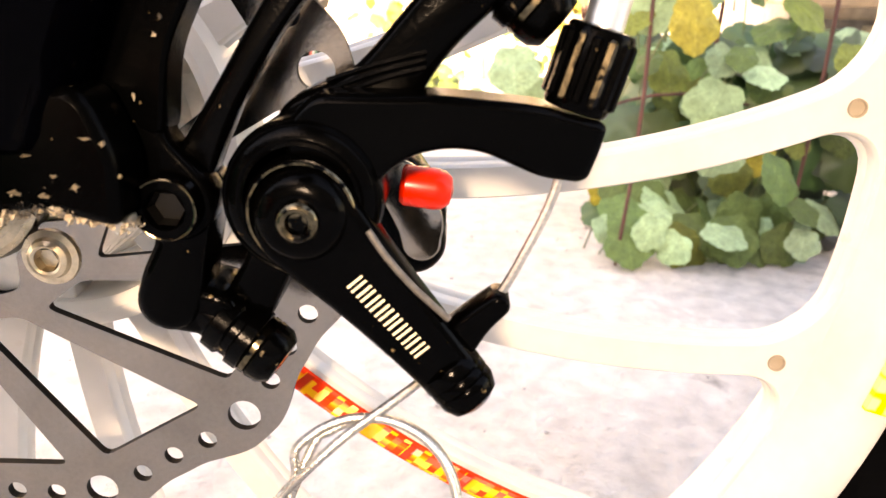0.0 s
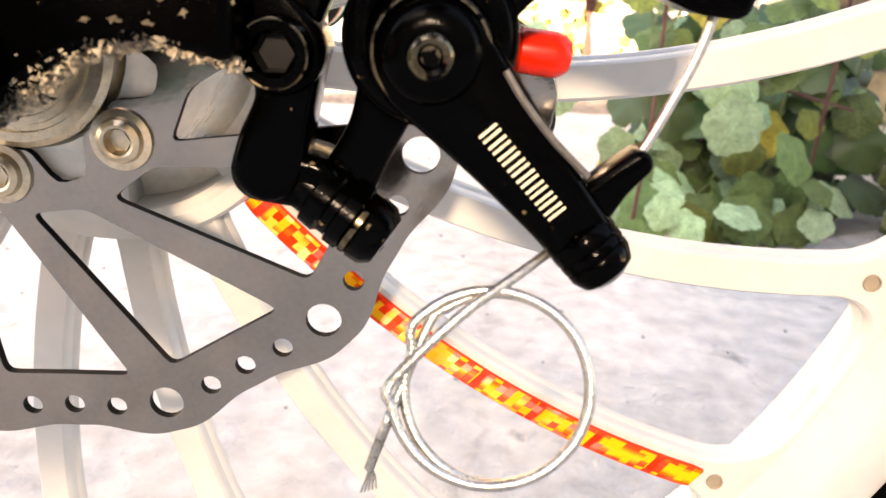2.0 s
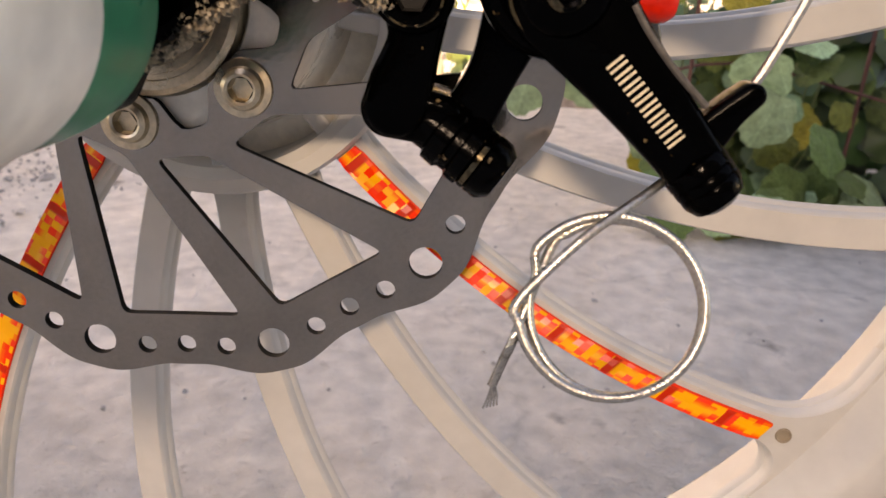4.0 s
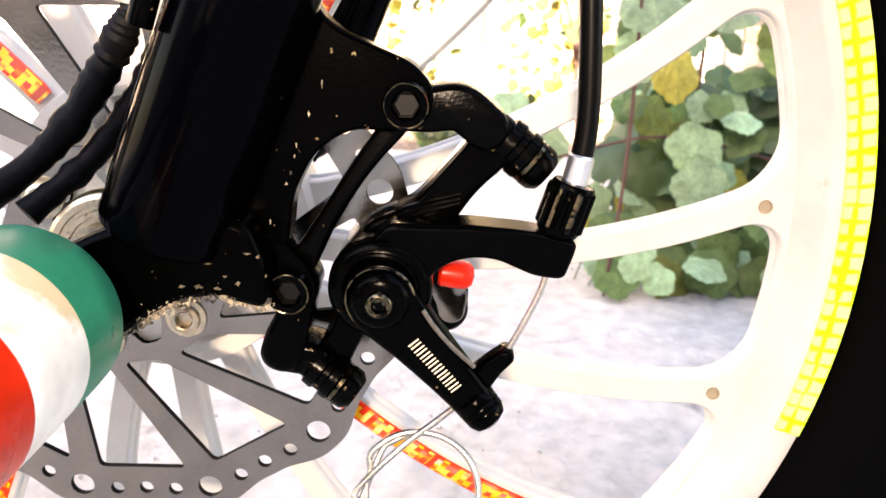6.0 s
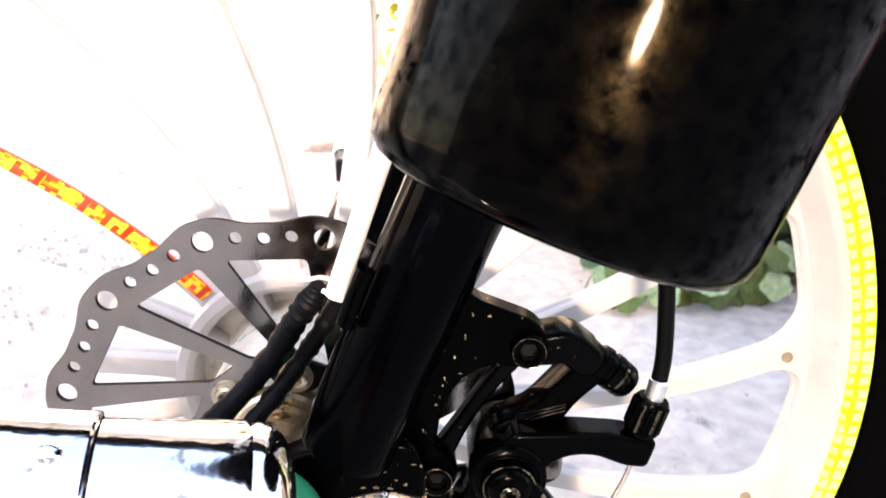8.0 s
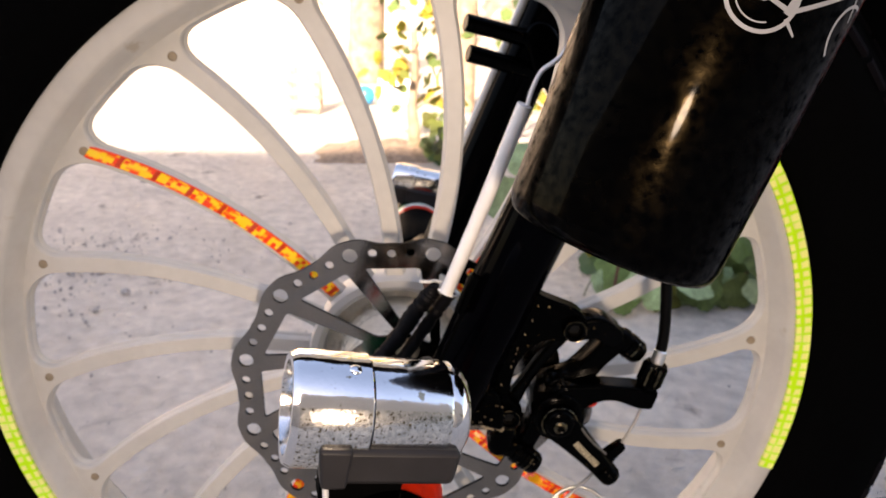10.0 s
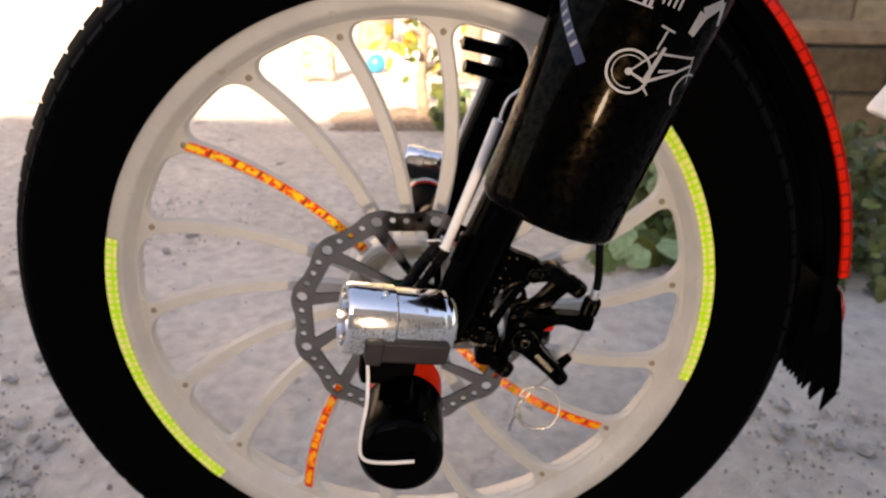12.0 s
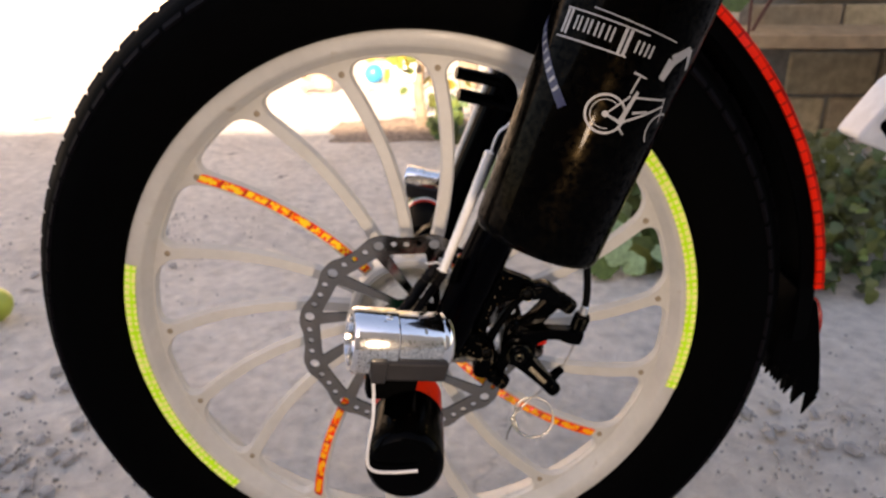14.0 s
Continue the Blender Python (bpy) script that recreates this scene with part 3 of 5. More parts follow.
# hub: ring, dished face and the flange that carries the rotor
part("hub_shell", lathe([(39.5, -44), (40.5, -31), (43, -29), (46.5, -29.5), (47.6, -33), (47.4, -47), (46, -56), (36, -72), (22, -84), (16, -112)], segs=96), WHEEL_WHITE, wheel)
part("hub_face", lathe([(40.5, -43), (33, -41), (30, -30), (30, -3.2), (28, -1.6), (19, -1.6), (18, -4)], segs=72), HUB_METAL, wheel)
for k in range(9):
    bm = fill([[polar(29, -4), polar(41, -3), polar(41, 3), polar(29, 4)]], 33, 43)
    rib = part("hub_rib", bm, WHEEL_WHITE, wheel, bevel=0.6)
    rib.rotation_euler = (0, -radians(SPOKE_TURN - 13 + 40 * k), 0)
part("hub_bearing", lathe([(18.2, -5), (18.2, 2), (17, 3), (15.4, 3), (15.2, 2.2), (14.2, 2.2), (14, 3.2), (12.6, 3.2), (12.4, 2.2), (11, 2.2), (11, 8), (6, 8), (6, 30), (0, 30)], segs=64), BOLT_STEEL, wheel)

# ---- brake rotor ----
rotor = thing("brake_rotor", "grey steel bicycle disc brake rotor with drilled scalloped edge", "brake disc")


def rotor_outline():
    pts = []
    for k in range(12):
        for d in range(-15, 15):
            c = abs(d) / 15
            r = 80.3 - 3.7 * (0.5 - 0.5 * math.cos(math.pi * min(max((c - 0.12) / 0.75, 0), 1)))
            pts.append(polar(r, ROTOR_TURN + 30 * k + d))
    return pts


def rounded(poly, r, n=4):
    """Rounds a polygon's corners."""
    out = []
    for i, q in enumerate(poly):
        p, s = Vector(poly[i - 1]), Vector(poly[(i + 1) % len(poly)])
        q = Vector(q)
        a, b = (p - q), (s - q)
        d = min(r, a.length * 0.45, b.length * 0.45)
        a, b = q + a.normalized() * d, q + b.normalized() * d
        out += [tuple(a * (1 - t) ** 2 + q * 2 * t * (1 - t) + b * t * t) for t in (j / n for j in range(n + 1))]
    return out


loops = [rotor_outline()]
for k in range(12):
    a = ROTOR_TURN + 30 * k
    loops.append(circle(*polar(73.5, a), 3.5, 20))
    for d, r in ((-6.87, 72.6), (0, 71.7), (6.87, 72.6)):
        loops.append(circle(*polar(r, a + 15 + d), 2.05, 14))
    # the window between the arm at this large hole and the next
    w = [polar(31, a - 20.5 + 2.0), polar(66.0, a + 3.6)] + [polar(65.9 - 1.2 * math.sin(math.pi * j / 6), a + 3.6 + j * 22.4 / 6) for j in range(1, 6)] + [polar(66.0, a + 26.0), polar(31, a + 30 - 29.5)]
    loops.append(rounded(w, 2.0, 3))
inner = []
for k in range(6):
    b = -42.46 + 60 * k
    for d in range(-30, 30, 3):
        s = min(max((abs(d) - 12) / 14, 0), 1)
        inner.append(polar(19.0 + 6.5 * (3 * s * s - 2 * s ** 3), b + d))
loops.append(inner)
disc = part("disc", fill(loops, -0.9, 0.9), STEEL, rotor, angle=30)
disc.data.materials.append(CUT_EDGE)
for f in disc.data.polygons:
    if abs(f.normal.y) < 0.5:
        f.material_index = 1      # the cut edges are coloured near black
BOLT_ME = mesh_from("rotor_bolt", lathe([(2.35, 0.8), (2.45, 2.3), (3.0, 2.6), (3.9, 2.0), (4.3, 0.9), (5.6, 0.7), (5.8, 0)], segs=28), BOLT_STEEL)
SOCKET_ME = mesh_from("hex_socket", lathe([(0, 0.5), (2.2, 0.5), (2.5, 2.32)], segs=6), BOLT_STEEL, smooth=False)
for k in range(6):
    bolt = new("rotor_bolt", BOLT_ME)
    bolt.parent = rotor
    x, z = polar(24.0, -42.46 + 60 * k)
    bolt.location = P3(x, -0.9, z)
    socket = new("hex_socket", SOCKET_ME)
    socket.parent = bolt

# ---- fork ----
fork = thing("bicycle_fork", "black painted suspension fork with chipped dropout and brake mounts", "fork")
LEG = Vector((0.375, 0, 0.927))           # the legs' way up
LEG_FOOT = Vector((27.2, -32, 22.5))


def along(p, d, side=0.0, y=0.0):
    q = Vector(p) + LEG * d + Vector((LEG.z, 0, -LEG.x)) * side
    return (q.x, q.y + y, q.z)


part("leg", lathe([(0, -6), (12.2, -6), (13.9, -4.6), (14.4, -2.5), (14.1, 1.5), (14.4, 4), (14.4, 300), (0, 300)], LEG_FOOT, LEG, 48), BLACK_PAINT, fork)
part("dropout", fill([rounded([(-14, -10), (-12, 6), (2, 13), (14, 19), (30, 23), (45, 22), (49, 12), (48.5, 2), (43, 3.2), (38, 4.8), (31, 3.6), (26, 1.8), (21, -2.0), (12, -8), (8, -16), (-6, -18)], 3)], -37, -26), WORN_PAINT, fork, "black dropout with chipped, dirty lower edge", bevel=1.6)
part("brake_mount_arm", fill([rounded([(50, 80), (62, 63), (80, 56), (85, 50), (83, 43), (76, 41), (66, 41.5), (58, 36), (53, 26), (51.5, 12), (40, 20)], 4)], -25.8, -17.5), WORN_PAINT, fork, bevel=1.5)
part("brake_mount_lug", arm([(52, 3, 6.4), (45, 11, 7.2), (42, 22, 9.5)], -25.6, -18, 1.2), WORN_PAINT, fork)
crust = [random.uniform(0.5, 1.5) for _ in range(120)]
crust_path = [(11, -30, -9), (17, -30.5, -5.6), (21, -31, -2.6), (26, -31, 1.2), (31, -31, 3.0), (38, -31, 4.2), (43, -30, 2.6), (48, -29, 1.0)]
bm = tube(crust_path, 1.0, 7, steps=14, wobble=lambda i: crust[i])
line = smooth_path(crust_path, 20)
for _ in range(1000):
    h = abs(random.gauss(0, 0.9)) if random.random() < 0.93 else random.uniform(0, 6)
    q = random.choice(line) + Vector((random.gauss(0, 0.9), -6.4 + random.uniform(0, 1.2) if h > 1.4 else random.uniform(-6.2, 3), h - 0.4))
    s = random.uniform(0.2, 0.75) * (1.2 if h < 1.4 else 0.7)
    ends = [bm.verts.new((q + Vector([random.uniform(-s, s) for _ in range(3)])) * MM) for _ in range(4)]
    for f in ((0, 1, 2), (0, 3, 1), (1, 3, 2), (2, 3, 0)):
        bm.faces.new([ends[k] for k in f])
part("dirt_crust", bm, DIRT, fork, "dried beige dirt crust", smooth=False)
# chips along the weld of the mount arm, and flakes of dirt on the dropout's face
for x, z, wide, high in ((54.1, 37.4, 0.35, 1.0), (53.6, 34.8, 0.3, 0.7), (52.7, 31.2, 0.35, 0.8), (51.6, 28.5, 0.4, 0.7), (47.8, 19.5, 0.35, 0.8), (57, 44.5, 0.4, 0.9), (60, 51, 0.4, 1.1)):
    bm = fill([[(x + wide * (0.6 + 0.4 * math.sin(3.1 * k + x)) * math.cos(k * 0.9), z + high * (0.6 + 0.4 * math.cos(2.3 * k + z)) * math.sin(k * 0.9)) for k in range(7)]], -26.1, -25.6)
    part("paint_chip", bm, DIRT, fork, "bare pale chip in the paint", smooth=False)
for x, z, wide, high in ((45.1, 15.3, 1.0, 0.3), (47.4, 14.6, 0.7, 0.45), (36.7, 12.6, 1.0, 0.25), (42.9, 8.2, 0.9, 0.7), (34.2, 7.2, 1.3, 0.6), (40.1, 9.8, 0.6, 0.35), (30.5, 7.0, 1.0, 0.5), (38.3, 6.9, 1.1, 0.6)):
    bm = fill([[(x + wide * (0.6 + 0.4 * math.sin(3.1 * k + x)) * math.cos(k * 0.7), z + high * (0.6 + 0.4 * math.cos(2.3 * k + z)) * math.sin(k * 0.7)) for k in range(9)]], -37.3, -36.6)
    part("dirt_flake", bm, FLAKE, fork, "thin flake of dried brown dirt", smooth=False)
part("axle_nut", lathe([(11, 0), (11, 6), (9.5, 7.5), (0, 7.5)], (0, -46, 0), segs=6), BLACK_METAL, fork, smooth=False)
FAR_Y = 150
part("far_leg", lathe([(0, -6), (13, -6), (15, -3), (15.3, 4), (15.3, 300), (0, 300)], (20, FAR_Y, 10), LEG, 40), BLACK_PAINT, fork)
part("far_dropout", fill([rounded([(-14, -14), (-10, 14), (10, 30), (40, 26), (30, 0), (10, -16)], 5)], FAR_Y - 8, FAR_Y + 6), WORN_PAINT, fork, bevel=2)

part("far_strip", tube([along((20, FAR_Y, 10), 58, -15), along((20, FAR_Y, 10), 130, -16), along((20, FAR_Y, 10), 220, -18)], 3.0, 12), WHITE_PLASTIC, fork, "white plastic strip")
part("far_boss", rod((34, 128, 166), (84, 140, 154), 5.2), BLACK_METAL, fork)
part("far_boss", rod((36, 128, 149), (84, 140, 136), 5.2), BLACK_METAL, fork)
part("far_lug", fill([hull((84, 146, 11), (78, 158, 9), (92, 128, 8))], 128, 152), BLACK_METAL, fork, bevel=2)
part("leg_clip", tube([along(LEG_FOOT, 37, -14.5, -10), along(LEG_FOOT, 46, -15, -10), along(LEG_FOOT, 54, -15, -10)], 2.6), BLACK_METAL, fork)

# ---- caliper ----
caliper = thing("disc_brake_caliper", "black mechanical disc brake caliper with pale printed lettering", "brake caliper")
# the bracket's pale patches stand in for specular glare
part("mounting_bracket", arm([(76.5, 46.5, 5.4), (83, 46, 5.0), (90, 46.6, 5.2), (96, 42.5, 5.0)], -25.5, -12, 1.6), SCRAPED_GLARE, caliper)
part("bracket_bar", arm([(78, 45, 3.2), (68, 32, 2.4), (60, 19, 2.4), (54, 8, 3.4)], -21.5, -15, 1.4), SCRAPED_GLARE, caliper)
part("bracket_foot", arm([(52, 2.8, 6.2), (52, -4, 4.4), (50, -11, 5.2), (49.2, -14.6, 5.6)], -24.5, -12, 2.2), BLACK_METAL, caliper)
part("bracket_foot_tip", arm([(48, -15.5, 4.8), (56, -17, 4.4)], -23.6, -10, 2.0), BLACK_METAL, caliper)


def screw_stack(a, way, name):
    """A spherical-washer screw: rings of different width on one axis."""
    prof = [(0, 0), (4.2, 0), (4.6, 0.5), (4.6, 3.0), (5.6, 3.4), (5.8, 6), (5.2, 6.6), (5.2, 8.0), (5.9, 8.4), (5.9, 10.6), (5.3, 11), (5.3, 12.2), (5.7, 12.6), (5.5, 15), (4.3, 16.6), (2.4, 16.8), (2.2, 15.2), (0, 15.2)]
    screw = part(name, lathe(prof, a, way, 32), SCRAPED_GLARE, caliper)
    w = Vector(way).normalized()
    part("worn_washer", lathe([(5.32, 11.0), (5.65, 11.15), (5.65, 12.1), (5.32, 12.3)], a, way, 32), BRONZE_METAL, screw, "rubbed bronze washer")


screw_stack((97.6, -18, 41.8), (0.78, -0.05, -0.62), "washer_screw")
screw_stack((53.5, -19, -17.0), (0.80, -0.12, -0.55), "washer_screw")
for x, z in ((78.3, 47.3), (51.9, 2.9)):
    socket = part("socket_bolt", lathe([(5.2, -8), (5.2, 3.4), (4.8, 4), (3.3, 4), (3.0, 3.4), (2.9, 0.6), (0, 0.2)], (x, -25, z), segs=36), BLACK_METAL, caliper, "black socket head bolt")
    # bronze ring in place of the glint along the bolt head's edge
    part("worn_rim", lathe([(4.8, 3.85), (4.97, 4.08), (4.8, 4.2), (4.6, 4.12), (4.6, 3.9)], (x, -25, z), segs=36, closed=True), BRONZE_METAL, socket, "bronze ring painted as the rim glint")
    part("hex_socket", lathe([(0, 0.9), (2.6, 0.9), (2.95, 3.3)], (x, -25, z), segs=6), DARK_METAL, socket, smooth=False)
# body round the rotor, drum and arms
part("caliper_body", lathe([(0, -20), (10.5, -20), (11.8, -18), (11.9, 0)], (73.5, -23.5, 6.0), segs=56), BLACK_METAL, caliper)
part("caliper_arm", arm([(74, 14, 6.5), (83, 20, 5.4), (91, 30, 4.6), (98.5, 38.5, 5.2)], -23, -9, 1.8), BLACK_METAL, caliper)
for k in range(3):
    part("ridge", tube([(76, -22.6 + 0.2 * k, 19.5 + 1.4 * k), (84, -23, 22.8 + 1.2 * k), (91, -22.8, 24.8 + 1.1 * k)], 0.5, 6), BLACK_METAL, caliper)
part("lower_arm", arm([(68, -1, 5.5), (65, -9, 4.2), (61.5, -16, 4.4)], -20, -7, 1.6), BLACK_METAL, caliper)
part("rear_pad_cover", arm([(84, 2, 6.5), (87, -4, 7.4), (88.5, -9, 6.2)], -7, 7, 2.6), BLACK_METAL, caliper)
part("pad_cover_plate", arm([(86, 3, 4.2), (89.6, -3.5, 4.4), (90.2, -8, 3.6)], -8.0, -6.8, 0.4), STEEL, caliper, "grey steel pad plate")
part("drum", lathe([(11.9, 0), (12.1, 5.4), (11.7, 7.6), (10.6, 8.8), (9.4, 9.2), (8.9, 9.0), (8.4, 9.2)], (73.5, -23.5, 6.0), segs=64), BLACK_METAL, caliper)
part("drum_rim", lathe([(11.65, 7.5), (11.8, 7.9), (11.4, 8.5), (11.1, 8.4)], (73.5, -23.5, 6.0), segs=64, closed=True), BLACK_METAL, caliper)
cap = part("cap", lathe([(8.6, 6), (8.6, 9.4), (8.2, 10.2), (7.6, 10.4), (7.2, 10.0), (7.0, 10.4), (6.5, 11.6), (5.4, 12.5), (3.8, 12.9), (3.2, 12.9), (3.1, 12.3), (0, 12.3)], (73.8, -23.5, 4.4), segs=56), BLACK_METAL, caliper)
# the cap's edge glint, also put in as a bronze ring
part("worn_rim", lathe([(7.75, 10.25), (8.1, 10.35), (7.9, 10.6), (7.55, 10.55)], (73.8, -23.5, 4.4), segs=56, closed=True), BRONZE_METAL, cap, "bronze ring painted as the rim glint")
part("centre_bolt", lathe([(0, 0.3), (1.3, 0.3), (1.7, 1.2), (2.3, 1.5), (2.7, 1.3), (3.0, 0.9), (3.0, 0)], (73.8, -36.0, 4.2), segs=28), BRONZE_METAL, caliper, "steel centre bolt")
part("lever", arm([(74.5, 3, 8.4), (83, -6.2, 6.6), (91, -15.0, 5.4), (97, -21.8, 4.8)], -34.5, -27.5, 2.0), BLACK_METAL, caliper)
part("lever_edge", tube([(83.6, -34.1, 2.6), (86.2, -34.2, -1.2), (90.5, -34.0, -6.2), (95.8, -33.6, -11.2)], 0.55, 8), RUBBED_EDGE, caliper, "rubbed grey lever edge")
knob_way = Vector((0.66, -0.12, -0.74)).normalized()
part("clamp_screw", lathe([(0, 0), (4.9, 0), (5.2, 0.6), (5.2, 2.2), (4.9, 2.5), (5.1, 2.8), (5.1, 3.9), (4.8, 4.2), (5.0, 4.5), (5.0, 5.6), (4.2, 7.4), (2.6, 8.3), (0, 8.6)], (95.5, -31, -20.2), knob_way, 28), BLACK_METAL, caliper)
part("cable_anchor", arm([(97.6, -16, 3.0), (100.4, -12.6, 2.3), (103.3, -9.8, 1.9)], -32, -25.5, 1.0), BLACK_METAL, caliper)
part("stop_arm", fill([rounded([(70, 16), (75, 21.5), (84, 21.6), (93, 21.9), (101, 21.4), (107, 21.0), (117.6, 18.6), (116.9, 15.4), (115.4, 10.6), (114, 9.9), (108.5, 10.4), (104.5, 12.0),
                                (100, 13.9), (95, 14.3), (90, 13.2), (86, 10.6), (82, 5), (74, 4)], 2.2)], -31, -20.5), BLACK_METAL, caliper, bevel=1.6)
part("barrel_adjuster", lathe([(0, 0), (4.6, 0), (4.9, 0.6), (5.0, 1.2), (5.0, 11.4), (4.6, 12.0), (3.2, 12.2), (0, 12.2)], (113.0, -26.5, 20.0), (0.27, 0, 0.963), 28), BLACK_METAL, caliper)
for k in range(14):
    a = 2 * math.pi * k / 14
    c = Vector((113.3, -26.5, 21.2)) + Vector((0.963, 0, -0.27)) * (4.9 * math.cos(a)) + Vector((0, 4.9 * math.sin(a), 0))
    part("knurl", rod(c, c + Vector((2.6, 0, 9.3)), 0.8, segs=6), BRONZE_METAL if k in (9, 11) else BLACK_METAL, caliper)
part("pad_knob", lathe([(0, 0), (3.0, 0), (3.6, 0.8), (3.7, 6), (3.4, 7.6), (2.4, 8.8), (0, 9.3)], (86.5, -9.5, 3.2), (1, 0, -0.1), 28), RED_PLASTIC, caliper, "red plastic pad adjuster knob")

# the maker's mark: plain upright bars
WAY, ACROSS = Vector((0.676, 0, -0.737)), Vector((0.737, 0, 0.676))
for k in range(8):
    bm = bmesh.new()
    c = Vector((82.0, -34.75, -5.6)) + WAY * (k * 2.02)
    for side in (-1, 1):
        m = c + WAY * (side * 0.46)
        bm.faces.new([bm.verts.new((m + WAY * (u * 0.2) + ACROSS * (w * 1.5)) * MM) for u, w in ((-1, -1), (1, -1), (1, 1), (-1, 1))])
    part("printed_bar", bm, BRONZE_PRINT, caliper, "pale bronze printed bar", smooth=False)

# brake cable: housing, ferrule, inner wire and its coil
cable = thing("brake_cable", "black brake cable housing with bare coiled steel inner wire", "cable")
part("housing", tube([(117.0, -26.5, 35), (117.8, -26, 48), (115.9, -25, 75), (112, -24, 110), (107.5, -22, 170), (104, -18, 260)], 2.5), HOUSING, cable)
part("ferrule", rod((116.0, -26.5, 31.0), (117.4, -26.5, 38), 2.9), ALU, cable)
part("bare_wire", tube([(112.5, -26.5, 14), (110.5, -27.5, 6), (107, -28.5, -2), (104, -29, -8), (100, -29.5, -14)], 0.75, 8), WIRE, cable)
coil = [(95.5, -28, -21.5), (88, -33, -25.8), (79, -38, -31.2)]
for k in range(1, 52):
    a = radians(165 + 708 * k / 52)
    second = 1.0 if k > 25 else 0.0
    coil.append((84.0 + 1.0 * second + (14.2 - 0.9 * second) * math.cos(a), -41.2 + 5.2 * math.sin(a) + 0.05 * k, -40.7 - 0.8 * second + (12.6 - 0.2 * second) * math.sin(a)))
coil += [(69.6, -42, -46), (68.4, -41, -50), (66.8, -40, -55.5)]
part("coiled_wire", rope(coil, 0.8, 5.0), WIRE, cable)
for k in range(5):
    part("frayed_strand", tube([(66.9, -40, -55), (66.4 + 0.3 * k, -40.4 + 0.2 * k, -57), (65.6 + 0.55 * k, -40.6 + 0.3 * k, -59.5)], 0.18, 5, steps=3), WIRE, cable)

# ---- bottle ----
BOTTLE_UP = Vector((0.378, 0.114, 1)).normalized()
BOTTLE_AT = Vector((71.0, -96, 110.0))
BOTTLE_FRONT = (Vector((0, -1, 0)) - BOTTLE_UP * -BOTTLE_UP.y).normalized()
BOTTLE_SIDE = BOTTLE_FRONT.cross(BOTTLE_UP) if BOTTLE_FRONT.cross(BOTTLE_UP).x > 0 else BOTTLE_UP.cross(BOTTLE_FRONT)
bottle = thing("sport_bottle", "glossy black cylindrical drinks bottle with white bicycle print", "bottle")
part("shell", lathe([(0, 2), (25, 1.6), (27, 0.2), (29.6, 0), (32.4, 1.2), (34.2, 3.6), (35, 7), (38.9, 140), (38.9, 150), (37, 158), (30, 166), (26, 170), (26, 184), (0, 184)], BOTTLE_AT, BOTTLE_UP, 112), BOTTLE_BLACK, bottle)


def on_bottle(deg, h, lift=0.12):
    a = radians(deg)
    return BOTTLE_AT + BOTTLE_UP * h + (BOTTLE_FRONT * math.cos(a) + BOTTLE_SIDE * math.sin(a)) * (35 + 3.9 * (h - 7) / 133 + lift)


def print_patch(bm, a0, h0, a1, h1, width, width2=None, steps=10):
    """A printed stroke between two places (degrees round, millimetres up) of the bottle."""
    width2 = width if width2 is None else width2
    k = math.degrees(1 / 35)
    dx, dy = (a1 - a0) / k, h1 - h0
    n = math.hypot(dx, dy) or 1
    px, py = -dy / n * k, dx / n
    rows = []
    for i in range(steps + 1):
        t = i / steps
        w = (width + (width2 - width) * t) / 2
        a, h = a0 + (a1 - a0) * t, h0 + (h1 - h0) * t
        rows.append((bm.verts.new(on_bottle(a + px * w, h + py * w) * MM), bm.verts.new(on_bottle(a - px * w, h - py * w) * MM)))
    for p, q in zip(rows, rows[1:]):
        bm.faces.new((p[0], p[1], q[1], q[0]))
    return bm


def print_ring(bm, a, h, r0, r1, n=40, a0=0.0, a1=360.0):
    k = math.degrees(1 / 35)
    pts = [[bm.verts.new(on_bottle(a + k * r * math.cos(t), h + r * math.sin(t)) * MM) for r in (r0, r1)] for t in (radians(a0 + (a1 - a0) * i / n) for i in range(n + 1))]
    for p, q in zip(pts, pts[1:]):
        bm.faces.new((p[0], p[1], q[1], q[0]))
    return bm

# the maker's mark: two plain upright bars for each character, between thin rules
MARK = [(-58.2, 107.5, 119, 1.5)] + [(-48 + 8.6 * k, 110.3, 117, 0.9) for k in range(4)] + [(-10.5, 106, 118.5, 1.4), (0.3, 109.6, 115.6, 0.9), (8.0, 109.6, 115.6, 0.9)]
for a0, h0, h1, width in MARK:
    for side in (-1, 1):
        part("printed_bar", print_patch(bmesh.new(), a0 + 1.9 * side, h0, a0 + 1.9 * side, h1, width, steps=2), DECAL, bottle, "plain white printed bar", smooth=False)
for a0, h0, a1, h1, width in ((-64, 105.6, -6, 106.4, 0.8), (-62, 119.5, 4, 119.0, 0.7), (-40, 122.5, 26, 121.0, 0.6)):
    part("printed_rule", print_patch(bmesh.new(), a0, h0, a1, h1, width), DECAL, bottle, "thin white printed rule", smooth=False)
bm = bmesh.new()
print_ring(bm, -3.4, 79.3, 8.5, 9.6)
print_ring(bm, -3.4, 79.3, 6.6, 7.0, 30, 60, 300)
print_ring(bm, -3.4, 79.3, 0.1, 1.6, 16)
